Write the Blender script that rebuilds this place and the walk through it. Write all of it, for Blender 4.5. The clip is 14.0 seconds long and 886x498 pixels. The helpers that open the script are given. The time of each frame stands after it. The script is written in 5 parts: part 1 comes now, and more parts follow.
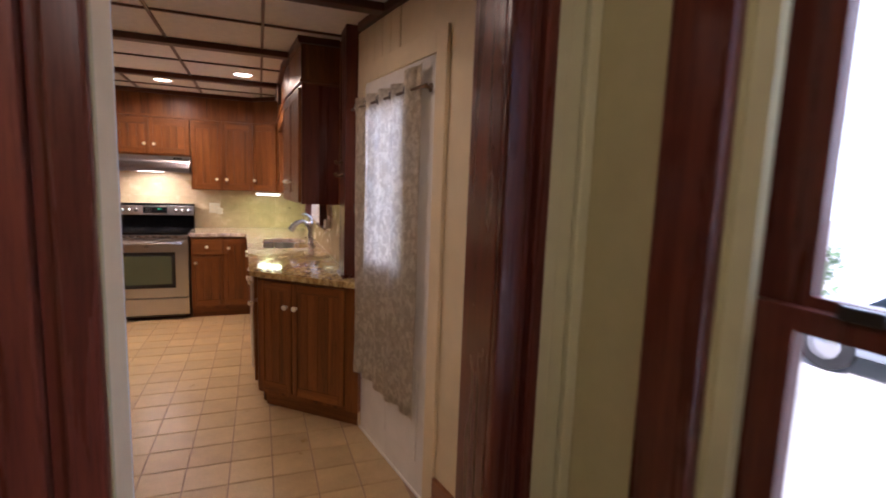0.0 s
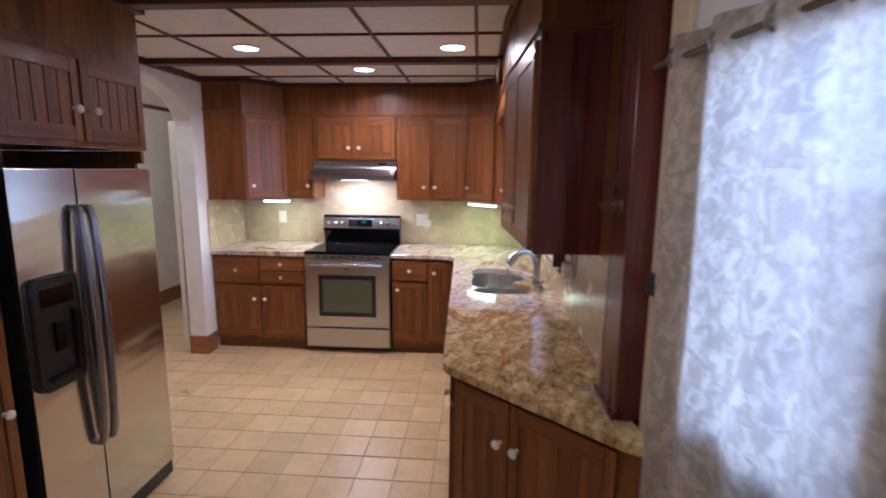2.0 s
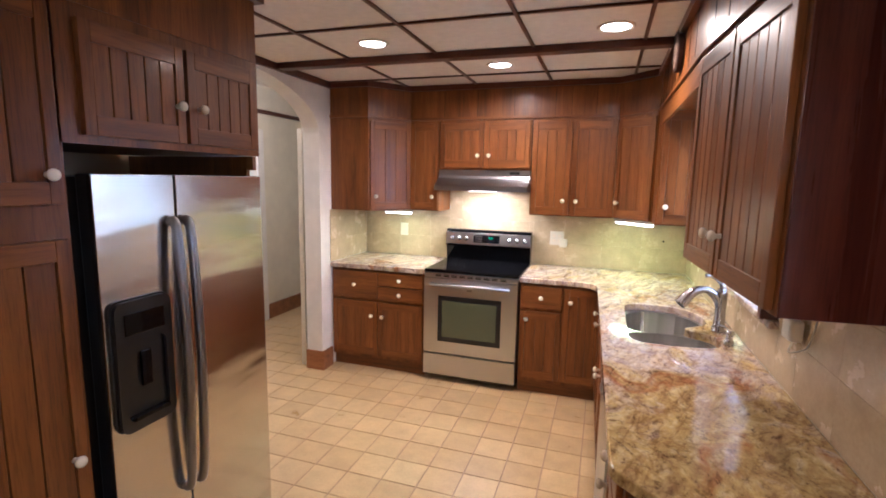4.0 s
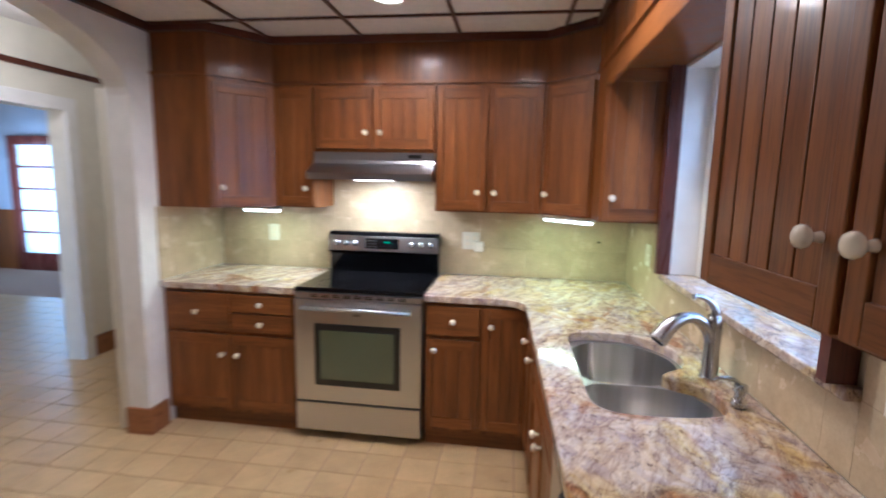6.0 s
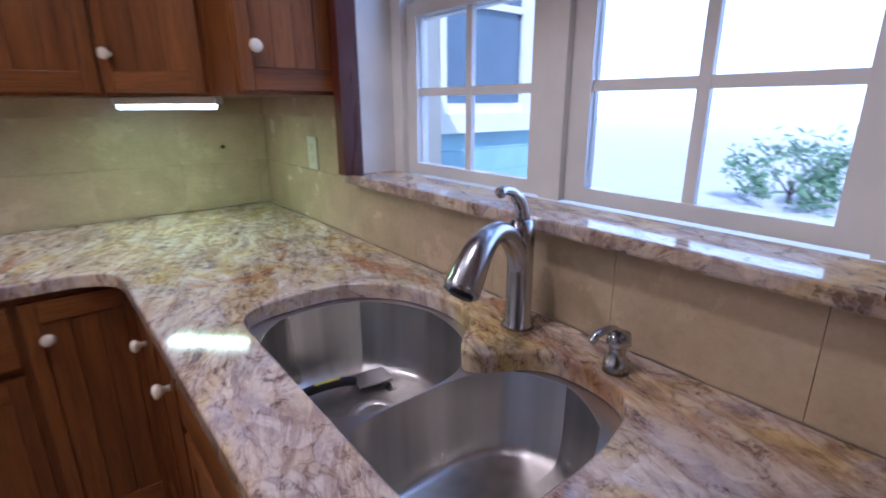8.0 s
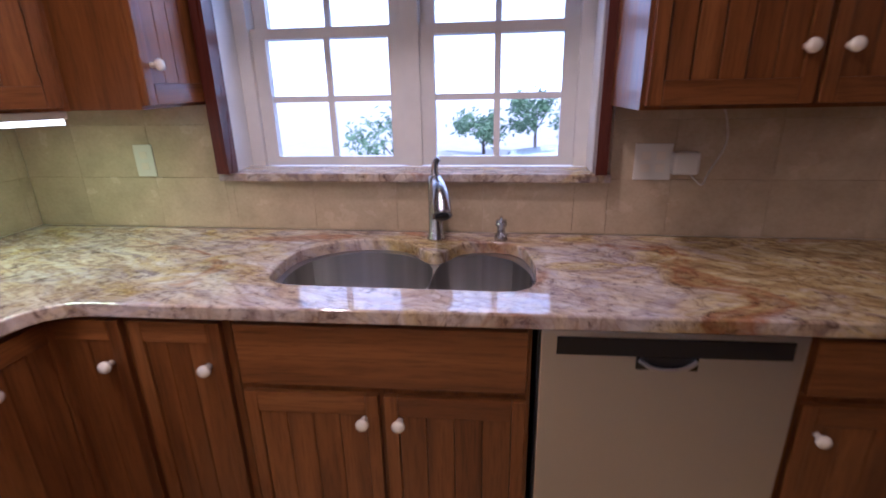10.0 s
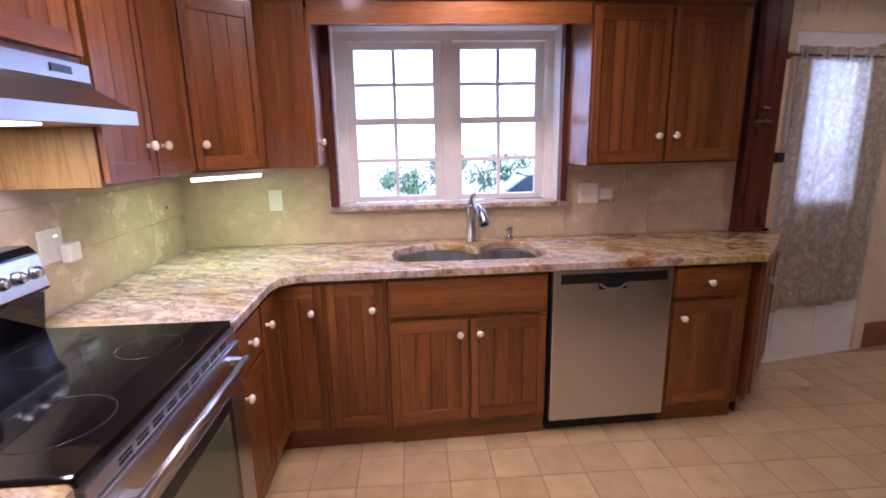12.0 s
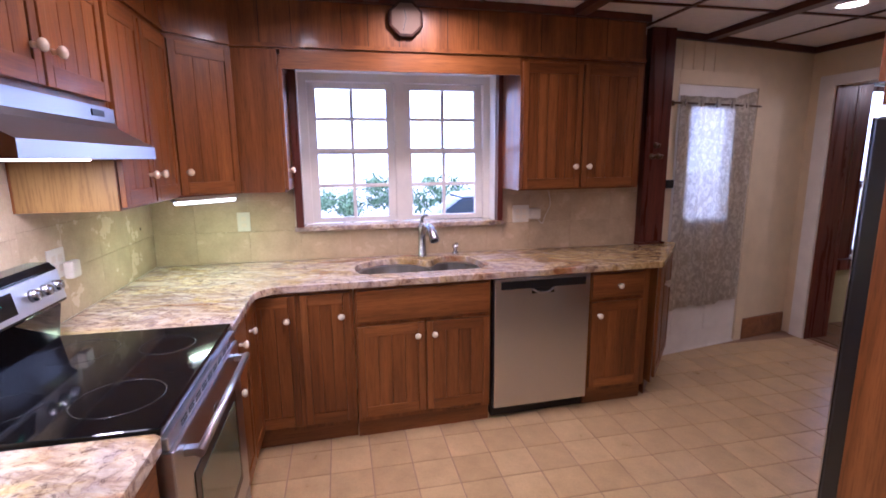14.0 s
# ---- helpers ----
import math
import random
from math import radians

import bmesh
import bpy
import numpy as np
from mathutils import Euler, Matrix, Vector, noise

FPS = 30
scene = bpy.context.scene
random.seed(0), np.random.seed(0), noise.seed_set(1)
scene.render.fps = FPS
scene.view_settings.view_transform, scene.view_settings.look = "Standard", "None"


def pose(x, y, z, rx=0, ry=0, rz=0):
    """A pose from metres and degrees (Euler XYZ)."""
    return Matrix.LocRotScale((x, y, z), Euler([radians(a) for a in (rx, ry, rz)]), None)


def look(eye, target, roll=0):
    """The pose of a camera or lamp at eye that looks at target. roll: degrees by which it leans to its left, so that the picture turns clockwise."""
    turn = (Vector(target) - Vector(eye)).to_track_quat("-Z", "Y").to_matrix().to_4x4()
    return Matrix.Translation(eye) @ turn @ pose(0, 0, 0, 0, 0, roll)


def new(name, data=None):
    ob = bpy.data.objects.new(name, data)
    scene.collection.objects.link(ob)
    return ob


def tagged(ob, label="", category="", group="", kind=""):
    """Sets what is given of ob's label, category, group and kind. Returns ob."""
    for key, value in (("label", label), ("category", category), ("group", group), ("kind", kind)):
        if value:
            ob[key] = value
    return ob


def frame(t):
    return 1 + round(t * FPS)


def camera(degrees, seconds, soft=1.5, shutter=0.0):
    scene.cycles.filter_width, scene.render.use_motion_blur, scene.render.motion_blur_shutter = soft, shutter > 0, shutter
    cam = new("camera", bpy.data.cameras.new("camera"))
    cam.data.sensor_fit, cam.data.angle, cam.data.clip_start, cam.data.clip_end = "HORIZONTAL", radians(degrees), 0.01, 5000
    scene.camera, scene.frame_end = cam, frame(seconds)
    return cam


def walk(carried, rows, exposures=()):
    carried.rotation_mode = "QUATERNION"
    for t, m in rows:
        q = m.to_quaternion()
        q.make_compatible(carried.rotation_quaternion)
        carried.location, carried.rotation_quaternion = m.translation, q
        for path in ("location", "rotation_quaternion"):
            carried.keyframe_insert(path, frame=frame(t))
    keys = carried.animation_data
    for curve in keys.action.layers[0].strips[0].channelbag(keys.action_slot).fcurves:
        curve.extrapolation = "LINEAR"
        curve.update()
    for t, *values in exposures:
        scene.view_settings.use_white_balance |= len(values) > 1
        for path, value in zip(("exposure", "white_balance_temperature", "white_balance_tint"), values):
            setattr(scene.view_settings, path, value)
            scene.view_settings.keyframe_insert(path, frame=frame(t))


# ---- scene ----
EXPOSURES = [(0.0, 1.0, 5700, 30), (0.5, 1.75, 6200, 28), (1.0, 1.5, 5600, 26), (1.5, 1.15, 5000, 26), (2.0, 1.15, 4600, 24), (2.5, 1.4, 4900, 24), (3.0, 1.55, 5300, 26), (5.5, 1.2, 4500, 14), (7.0, 0.8, 4700, 14), (8.0, 0.15, 4450, 24), (9.0, -0.1, 4550, 33), (11.5, 1.0, 4900, 36), (14.0, 1.05, 4800, 40)]
cam = camera(85.0, 14.0, 1.8, 0.5)
PATH = [
    (0, (0.118, -1.8, 1.488), (0.828, 0.053, 1.235), 2.1),
    (0.5, (0.227, -1.388, 1.597), (0.728, 0.523, 1.284), 1.8),
    (1, (0.222, -0.918, 1.664), (0.487, 1.035, 1.323), 0.9),
    (1.5, (0.205, -0.54, 1.654), (0.244, 1.432, 1.322), 0.8),
    (2, (0.178, -0.257, 1.647), (0.038, 1.712, 1.322), 0.6),
    (2.5, (0.195, -0.021, 1.663), (-0.189, 1.917, 1.347), 0.7),
    (3, (0.14, 0.133, 1.65), (-0.437, 2.023, 1.341), 0.9),
    (3.2, (0.108, 0.173, 1.646), (-0.514, 2.049, 1.343), 1.0),
    (5.3, (-0.081, 0.697, 1.614), (-0.665, 2.59, 1.339), 1.6),
    (5.5, (-0.081, 0.848, 1.592), (-0.627, 2.751, 1.31), 1.8),
    (6, (-0.105, 1.235, 1.553), (-0.379, 3.196, 1.272), 1.2),
    (6.5, (-0.107, 1.612, 1.449), (0.098, 3.581, 1.166), 1.6),
    (7, (-0.072, 1.869, 1.441), (0.454, 3.755, 1.03), -1.4),
    (7.5, (-0.069, 2.125, 1.37), (0.816, 3.846, 0.867), -0.1),
    (8, (-0.085, 2.3, 1.338), (1.099, 3.805, 0.763), -0.3),
    (8.5, (-0.198, 2.404, 1.351), (1.254, 3.616, 0.702), -0.9),
    (9, (-0.437, 2.498, 1.356), (1.271, 3.285, 0.675), -0.9),
    (9.2, (-0.537, 2.512, 1.372), (1.224, 3.163, 0.683), -1.1),
    (11.3, (-1.792, 3.104, 1.471), (0.14, 3.057, 0.959), -0.9),
    (11.5, (-1.903, 3.163, 1.482), (0.033, 3.094, 0.984), -0.9),
    (12, (-2.113, 3.239, 1.49), (-0.168, 3.111, 1.046), -1.1),
    (12.5, (-2.289, 3.27, 1.496), (-0.34, 3.092, 1.083), -1.1),
    (13, (-2.408, 3.309, 1.527), (-0.469, 3.036, 1.124), -0.7),
    (13.5, (-2.465, 3.366, 1.54), (-0.539, 2.989, 1.154), -0.5),
    (14, (-2.48, 3.405, 1.535), (-0.555, 3.0, 1.171), -0.5),
]
walk(cam, [(t, look(eye, target, roll)) for t, eye, target, roll in PATH], EXPOSURES)

# ---- world, sun and large lights ----
world = bpy.data.worlds.new("world")
scene.world = world
world.use_nodes = True
wn = world.node_tree
bg = wn.nodes["Background"]
sky = wn.nodes.new("ShaderNodeTexSky")
sky.sky_type = "NISHITA"
sky.sun_disc = False
sky.sun_elevation, sky.sun_rotation = radians(53), radians(237)
wn.links.new(sky.outputs[0], bg.inputs[0])
bg.inputs[1].default_value = 0.15
sun = new("sun", bpy.data.lights.new("sun", "SUN"))
sun.data.energy, sun.data.angle, sun.data.color = 4.5, radians(0.5), (1.0, 0.95, 0.87)
sun.matrix_world = look((-14, -9, 22), (0, 2.8, 0))

WARM = (1.0, 0.76, 0.50)


def lamp_light(name, kind, m, energy, color, size=0.1, size_y=0.0, spread=180):
    ob = new(name, bpy.data.lights.new(name, kind))
    ob.data.energy, ob.data.color = energy, color
    if kind == "AREA":
        ob.data.shape = "RECTANGLE" if size_y else "DISK"
        ob.data.size = size
        if size_y:
            ob.data.size_y = size_y
        ob.data.spread = radians(spread)
    else:
        ob.data.shadow_soft_size = size
    ob.matrix_world = m
    return ob


DOWNLIGHTS = [(-1.32, 2.90), (0.0, 2.92), (-0.72, 3.58), (-0.03, 0.46)]
for lx, ly in DOWNLIGHTS:
    lamp_light("downlight_light", "AREA", pose(lx, ly, 2.375), (4.8 if lx < -1 else 6.6) if ly > 1 else 2.5, WARM, 0.13, spread=165)
# unseen area lamps added to strengthen the daylight at the openings

DAY = (0.62, 0.80, 1.0)
lamp_light("sink_window_fill", "AREA", look((1.45, 3.03, 2.55), (0.3, 3.03, 1.0)), 9, DAY, 1.2, 0.5)


# ---- materials ----
def material(name, color, rough=0.5, metal=0.0, coat=0.0):
    m = bpy.data.materials.new(name)
    m.use_nodes = True
    b = m.node_tree.nodes["Principled BSDF"]
    b.inputs["Base Color"].default_value = (*color, 1)
    b.inputs["Roughness"].default_value = rough
    b.inputs["Metallic"].default_value = metal
    b.inputs["Coat Weight"].default_value = coat
    b.inputs["Coat Roughness"].default_value = 0.12
    return m


def nodes_of(m):
    nt = m.node_tree
    return nt, nt.nodes["Principled BSDF"]


def coords(nt, scale=(1, 1, 1), kind="Object"):
    tc = nt.nodes.new("ShaderNodeTexCoord")
    mp = nt.nodes.new("ShaderNodeMapping")
    mp.inputs["Scale"].default_value = scale
    nt.links.new(tc.outputs[kind], mp.inputs[0])
    return mp.outputs[0]


def noise_of(nt, vec, scale, detail=4, rough=0.55, distort=0.0):
    n = nt.nodes.new("ShaderNodeTexNoise")
    n.inputs["Scale"].default_value = scale
    n.inputs["Detail"].default_value = detail
    n.inputs["Roughness"].default_value = rough
    n.inputs["Distortion"].default_value = distort
    nt.links.new(vec, n.inputs["Vector"])
    return n.outputs[0]


def ramp(nt, fac, stops):
    r = nt.nodes.new("ShaderNodeValToRGB")
    while len(r.color_ramp.elements) < len(stops):
        r.color_ramp.elements.new(0.5)
    for e, (p, c) in zip(r.color_ramp.elements, stops):
        e.position = p
        e.color = (*c, 1) if len(c) == 3 else c
    nt.links.new(fac, r.inputs[0])
    return r.outputs[0]


def mix(nt, a, b, fac, mode="MIX"):
    n = nt.nodes.new("ShaderNodeMix")
    n.data_type, n.blend_type = "RGBA", mode
    for value, socket in ((a, n.inputs[6]), (b, n.inputs[7]), (fac, n.inputs[0])):
        if isinstance(value, (int, float)):
            socket.default_value = value
        elif isinstance(value, tuple):
            socket.default_value = (*value, 1)
        else:
            nt.links.new(value, socket)
    return n.outputs[2]


def bump(nt, b, height, strength=0.2, distance=0.002):
    n = nt.nodes.new("ShaderNodeBump")
    n.inputs["Strength"].default_value = strength
    n.inputs["Distance"].default_value = distance
    nt.links.new(height, n.inputs["Height"])
    nt.links.new(n.outputs[0], b.inputs["Normal"])


def wood(name, dark, mid, light, axis="z", rough=0.36, coat=0.12):
    """Stained and varnished open-grain wood; the grain runs along the axis."""
    m = material(name, mid, rough, 0, coat)
    nt, b = nodes_of(m)
    b.inputs["Specular IOR Level"].default_value = 0.38
    long = {"z": (1, 1, 0.055), "x": (0.055, 1, 1), "y": (1, 0.055, 1)}[axis]
    v = coords(nt, long)
    info = nt.nodes.new("ShaderNodeObjectInfo")
    off = nt.nodes.new("ShaderNodeVectorMath")
    off.operation = "ADD"
    k = nt.nodes.new("ShaderNodeVectorMath")
    k.operation = "SCALE"
    k.inputs[0].default_value = (9.3, 5.1, 3.7)
    nt.links.new(info.outputs["Random"], k.inputs["Scale"])
    nt.links.new(v, off.inputs[0])
    nt.links.new(k.outputs[0], off.inputs[1])
    broad = noise_of(nt, off.outputs[0], 14, 5, 0.6, 0.6)
    fine = noise_of(nt, off.outputs[0], 150, 3, 0.7)
    c1 = ramp(nt, broad, [(0.28, dark), (0.5, mid), (0.74, light)])
    pores = ramp(nt, fine, [(0.36, (0.45, 0.38, 0.34)), (0.52, (1, 1, 1))])
    c2 = mix(nt, c1, pores, 0.55, "MULTIPLY")
    tone = ramp(nt, info.outputs["Random"], [(0.0, (0.84, 0.80, 0.78)), (1.0, (1.12, 1.1, 1.06))])
    nt.links.new(mix(nt, c2, tone, 0.8, "MULTIPLY"), b.inputs["Base Color"])
    rr = ramp(nt, broad, [(0.3, (rough * 0.8,) * 3), (0.7, (rough * 1.3,) * 3)])
    nt.links.new(rr, b.inputs["Roughness"])
    bump(nt, b, fine, 0.12, 0.001)
    return m


CD, CM, CL = (0.105, 0.033, 0.008), (0.200, 0.069, 0.012), (0.285, 0.110, 0.022)
oak = wood("stained_oak", CD, CM, CL)
oak_x = wood("stained_oak_x", CD, CM, CL, "x")
oak_y = wood("stained_oak_y", CD, CM, CL, "y")
beam_wood = wood("beam_wood", (0.05, 0.013, 0.006), (0.085, 0.024, 0.011), (0.12, 0.036, 0.016), "x", 0.35)
casing_wood = wood("casing_wood", (0.05, 0.012, 0.008), (0.10, 0.024, 0.015), (0.16, 0.042, 0.022), "z", 0.28)
maple = wood("plain_birch", (0.25, 0.145, 0.040), (0.28, 0.165, 0.046), (0.31, 0.185, 0.055), "z", 0.45, 0.1)
dark_gap = material("dark_recess", (0.012, 0.008, 0.006), 0.8)


def plaster(name, color, scale=6, rough=0.6):
    m = material(name, color, rough)
    nt, b = nodes_of(m)
    v = coords(nt)
    n1 = noise_of(nt, v, scale, 4)
    c = ramp(nt, n1, [(0.3, tuple(c * 0.93 for c in color)), (0.7, tuple(min(1, c * 1.04) for c in color))])
    nt.links.new(c, b.inputs["Base Color"])
    bump(nt, b, noise_of(nt, v, 160, 2), 0.08, 0.001)
    return m


wall_paint = plaster("cream_wall_paint", (0.74, 0.62, 0.41))
white_paint = plaster("white_gloss_paint", (0.80, 0.78, 0.74), 8, 0.35)
hall_paint = plaster("pale_hall_paint", (0.74, 0.70, 0.58))
olive_paint = plaster("olive_wall_paint", (0.46, 0.42, 0.22))
sage_paint = plaster("sage_trim_paint", (0.58, 0.57, 0.36), 8, 0.4)
ceiling_white = plaster("ceiling_panel_white", (0.74, 0.70, 0.66), 20, 0.8)


def brushed(name, color, rough, axis=(1, 1, 60), wave=0.0):
    """Brushed metal: fine lines across the axis scaled most, with a slight waviness of the sheet."""
    m = material(name, color, rough, 1.0)
    nt, b = nodes_of(m)
    n = noise_of(nt, coords(nt, axis), 9, 3, 0.6)
    nt.links.new(ramp(nt, n, [(0.3, (rough * 0.985,) * 3), (0.7, (rough * 1.02,) * 3)]), b.inputs["Roughness"])
    nt.links.new(ramp(nt, n, [(0.3, tuple(c * 0.985 for c in color)), (0.7, color)]), b.inputs["Base Color"])
    if wave:
        bump(nt, b, noise_of(nt, coords(nt, (0.6, 0.6, 2.6)), 2.2, 2), 1.0, wave)
    return m


hood_steel = brushed("hood_steel", (0.34, 0.34, 0.36), 0.30)
steel = brushed("brushed_steel", (0.55, 0.55, 0.575), 0.28)
fridge_steel = brushed("fridge_steel", (0.60, 0.575, 0.55), 0.17, (1, 1, 60), 0.007)
bowl_steel = material("bowl_steel", (0.50, 0.48, 0.46), 0.3, 1.0)
nt, b = nodes_of(bowl_steel)
# upright light and dark bands in the colour imitate brushed steel's reflections
sheen_streak = noise_of(nt, coords(nt, (9, 9, 0.2)), 1.7, 2, 0.5)
nt.links.new(ramp(nt, sheen_streak, [(0.3, (0.42, 0.40, 0.375)), (0.5, (0.53, 0.51, 0.485)), (0.7, (0.66, 0.635, 0.61))]), b.inputs["Base Color"])
nt.links.new(ramp(nt, sheen_streak, [(0.3, (0.39, 0.39, 0.39)), (0.7, (0.27, 0.27, 0.27))]), b.inputs["Roughness"])
bump(nt, b, noise_of(nt, coords(nt, (120, 120, 1.5)), 6, 2), 0.12, 0.0006)
handle_steel = brushed("handle_steel", (0.30, 0.29, 0.30), 0.3)
chrome = material("satin_nickel", (0.50, 0.51, 0.54), 0.24, 1.0)
black_glass = material("black_ceramic_glass", (0.004, 0.004, 0.005), 0.06)
black_glass.node_tree.nodes["Principled BSDF"].inputs["Specular IOR Level"].default_value = 0.3
# grey-green base colour carries the room's reflection in the oven window
oven_glass = material("oven_glass", (0.10, 0.115, 0.065), 0.12)
black_plastic = material("black_plastic", (0.010, 0.010, 0.011), 0.3)
ceramic = material("cream_ceramic", (0.80, 0.72, 0.58), 0.15, 0, 0.5)
white_plastic = material("white_plastic", (0.70, 0.66, 0.56), 0.35)


def granite_stone():
    """Polished river-patterned granite: pale and lavender pebbles with dark seams, golden drifts, brown veins that run aslant."""
    m = material("granite", (0.55, 0.45, 0.33), 0.07, 0, 0.2)
    nt, b = nodes_of(m)

    def warped(vec, scale, detail, amount):
        n = nt.nodes.new("ShaderNodeTexNoise")
        n.inputs["Scale"].default_value, n.inputs["Detail"].default_value = scale, detail
        nt.links.new(vec, n.inputs["Vector"])
        a = nt.nodes.new("ShaderNodeVectorMath")
        a.operation = "MULTIPLY_ADD"
        a.inputs[1].default_value = (amount,) * 3
        nt.links.new(n.outputs["Color"], a.inputs[0])
        nt.links.new(vec, a.inputs[2])
        return a.outputs[0]

    def band(axis, low, high, to_low, to_high):
        g = nt.nodes.new("ShaderNodeMapRange")
        for key, value in (("From Min", low), ("From Max", high), ("To Min", to_low), ("To Max", to_high)):
            g.inputs[key].default_value = value
        nt.links.new(place.outputs[axis], g.inputs["Value"])
        return g.outputs[0]

    def plus(a, c):
        n = nt.nodes.new("ShaderNodeMath")
        nt.links.new(a, n.inputs[0])
        nt.links.new(c, n.inputs[1])
        return n.outputs[0]

    place = nt.nodes.new("ShaderNodeSeparateXYZ")
    nt.links.new(coords(nt), place.inputs[0])
    v = coords(nt, (1.3, 0.85, 1.0))
    w = warped(v, 2.2, 3, 0.30)
    w2 = warped(w, 11, 5, 0.10)
    cells = nt.nodes.new("ShaderNodeTexVoronoi")
    cells.inputs["Scale"].default_value = 23
    nt.links.new(w2, cells.inputs["Vector"])
    tone = nt.nodes.new("ShaderNodeSeparateColor")
    nt.links.new(cells.outputs["Color"], tone.inputs[0])
    pebble = ramp(nt, tone.outputs[0], [(0.0, (0.30, 0.24, 0.25)), (0.2, (0.52, 0.47, 0.47)), (0.45, (0.66, 0.60, 0.52)), (0.72, (0.58, 0.47, 0.33)), (1.0, (0.80, 0.76, 0.71))])
    drift = ramp(nt, noise_of(nt, w, 5.5, 7, 0.66, 0.6), [(0.32, (0.28, 0.21, 0.22)), (0.42, (0.50, 0.44, 0.43)), (0.52, (0.64, 0.56, 0.45)), (0.63, (0.58, 0.45, 0.27)), (0.75, (0.76, 0.72, 0.67))])
    c = mix(nt, pebble, drift, 0.52)
    # golden drifts, strongest towards the slanted end and in the corner
    gold = plus(noise_of(nt, w, 4.2, 6, 0.62, 0.8), plus(band(1, 2.45, 1.85, -0.01, 0.20), band(0, -0.3, -1.4, 0.0, -0.08)))
    golden = ramp(nt, noise_of(nt, w2, 15, 5, 0.65), [(0.33, (0.34, 0.21, 0.06)), (0.5, (0.58, 0.44, 0.14)), (0.68, (0.76, 0.66, 0.38))])
    c = mix(nt, c, golden, ramp(nt, gold, [(0.50, (0, 0, 0)), (0.64, (0.85, 0.85, 0.85))]))
    rust_mask = ramp(nt, noise_of(nt, w, 2.0, 5, 0.6, 1.0), [(0.59, (0, 0, 0)), (0.66, (0.8, 0.8, 0.8)), (0.74, (0.15, 0.15, 0.15))])
    c = mix(nt, c, (0.36, 0.14, 0.045), rust_mask)
    turn = nt.nodes.new("ShaderNodeVectorRotate")
    turn.inputs["Angle"].default_value = 0.42
    nt.links.new(coords(nt), turn.inputs["Vector"])
    lane = nt.nodes.new("ShaderNodeMapping")
    lane.inputs["Scale"].default_value = (5.2, 1.2, 1.0)
    nt.links.new(turn.outputs[0], lane.inputs[0])
    flow = noise_of(nt, warped(lane.outputs[0], 1.5, 5, 0.8), 1.8, 7, 0.66)
    vein = ramp(nt, flow, [(0.38, (1.08, 1.07, 1.06)), (0.47, (0.90, 0.82, 0.74)), (0.515, (0.50, 0.37, 0.31)), (0.55, (0.88, 0.78, 0.70)), (0.62, (1.08, 1.04, 1.0)), (0.69, (0.60, 0.44, 0.34)), (0.74, (1.05, 1.0, 0.94))])
    c = mix(nt, c, vein, 0.70, "MULTIPLY")
    edge = nt.nodes.new("ShaderNodeTexVoronoi")
    edge.feature = "DISTANCE_TO_EDGE"
    edge.inputs["Scale"].default_value = 23
    nt.links.new(w2, edge.inputs["Vector"])
    seam = ramp(nt, edge.outputs["Distance"], [(0.0, (0.46, 0.38, 0.38)), (0.05, (0.88, 0.85, 0.83)), (0.12, (1.0, 1.0, 1.0))])
    seam_mask = ramp(nt, noise_of(nt, v, 6, 4, 0.6), [(0.46, (0, 0, 0)), (0.62, (0.8, 0.8, 0.8))])
    c = mix(nt, c, seam, seam_mask, "MULTIPLY")
    flecks = ramp(nt, noise_of(nt, w2, 34, 6, 0.75, 0.2), [(0.36, (0.20, 0.14, 0.15)), (0.45, (0.88, 0.86, 0.86)), (0.68, (1.18, 1.16, 1.12))])
    c = mix(nt, c, flecks, 0.8, "MULTIPLY")
    nt.links.new(c, b.inputs["Base Color"])
    return m


granite = granite_stone()


def tile_stone(name, base, rough, spread=0.10, bump_by=0.15):
    """A tile material whose tone differs from piece to piece."""
    m = material(name, base, rough)
    nt, b = nodes_of(m)
    v = coords(nt, kind="Object")
    info = nt.nodes.new("ShaderNodeObjectInfo")
    off = nt.nodes.new("ShaderNodeVectorMath")
    off.operation = "MULTIPLY_ADD"
    off.inputs[1].default_value = (11, 17, 5)
    nt.links.new(info.outputs["Random"], off.inputs[0])
    nt.links.new(v, off.inputs[2])
    soft = noise_of(nt, off.outputs[0], 7, 5, 0.6)
    c = ramp(nt, soft, [(0.3, tuple(x * 0.84 for x in base)), (0.55, base), (0.75, tuple(x * 1.12 for x in base))])
    tone = ramp(nt, info.outputs["Random"], [(0, tuple(1 - spread * k for k in (1.0, 1.2, 1.4))), (1, tuple(1 + spread * k for k in (0.8, 0.9, 1.0)))])
    c = mix(nt, c, tone, 1.0, "MULTIPLY")
    grain = noise_of(nt, off.outputs[0], 90, 3, 0.6)
    c = mix(nt, c, ramp(nt, grain, [(0.3, (0.88, 0.86, 0.84)), (0.6, (1, 1, 1))]), 0.7, "MULTIPLY")
    nt.links.new(c, b.inputs["Base Color"])
    nt.links.new(ramp(nt, soft, [(0.3, (rough * 0.8,) * 3), (0.7, (rough * 1.25,) * 3)]), b.inputs["Roughness"])
    bump(nt, b, soft, bump_by, 0.003)
    return m


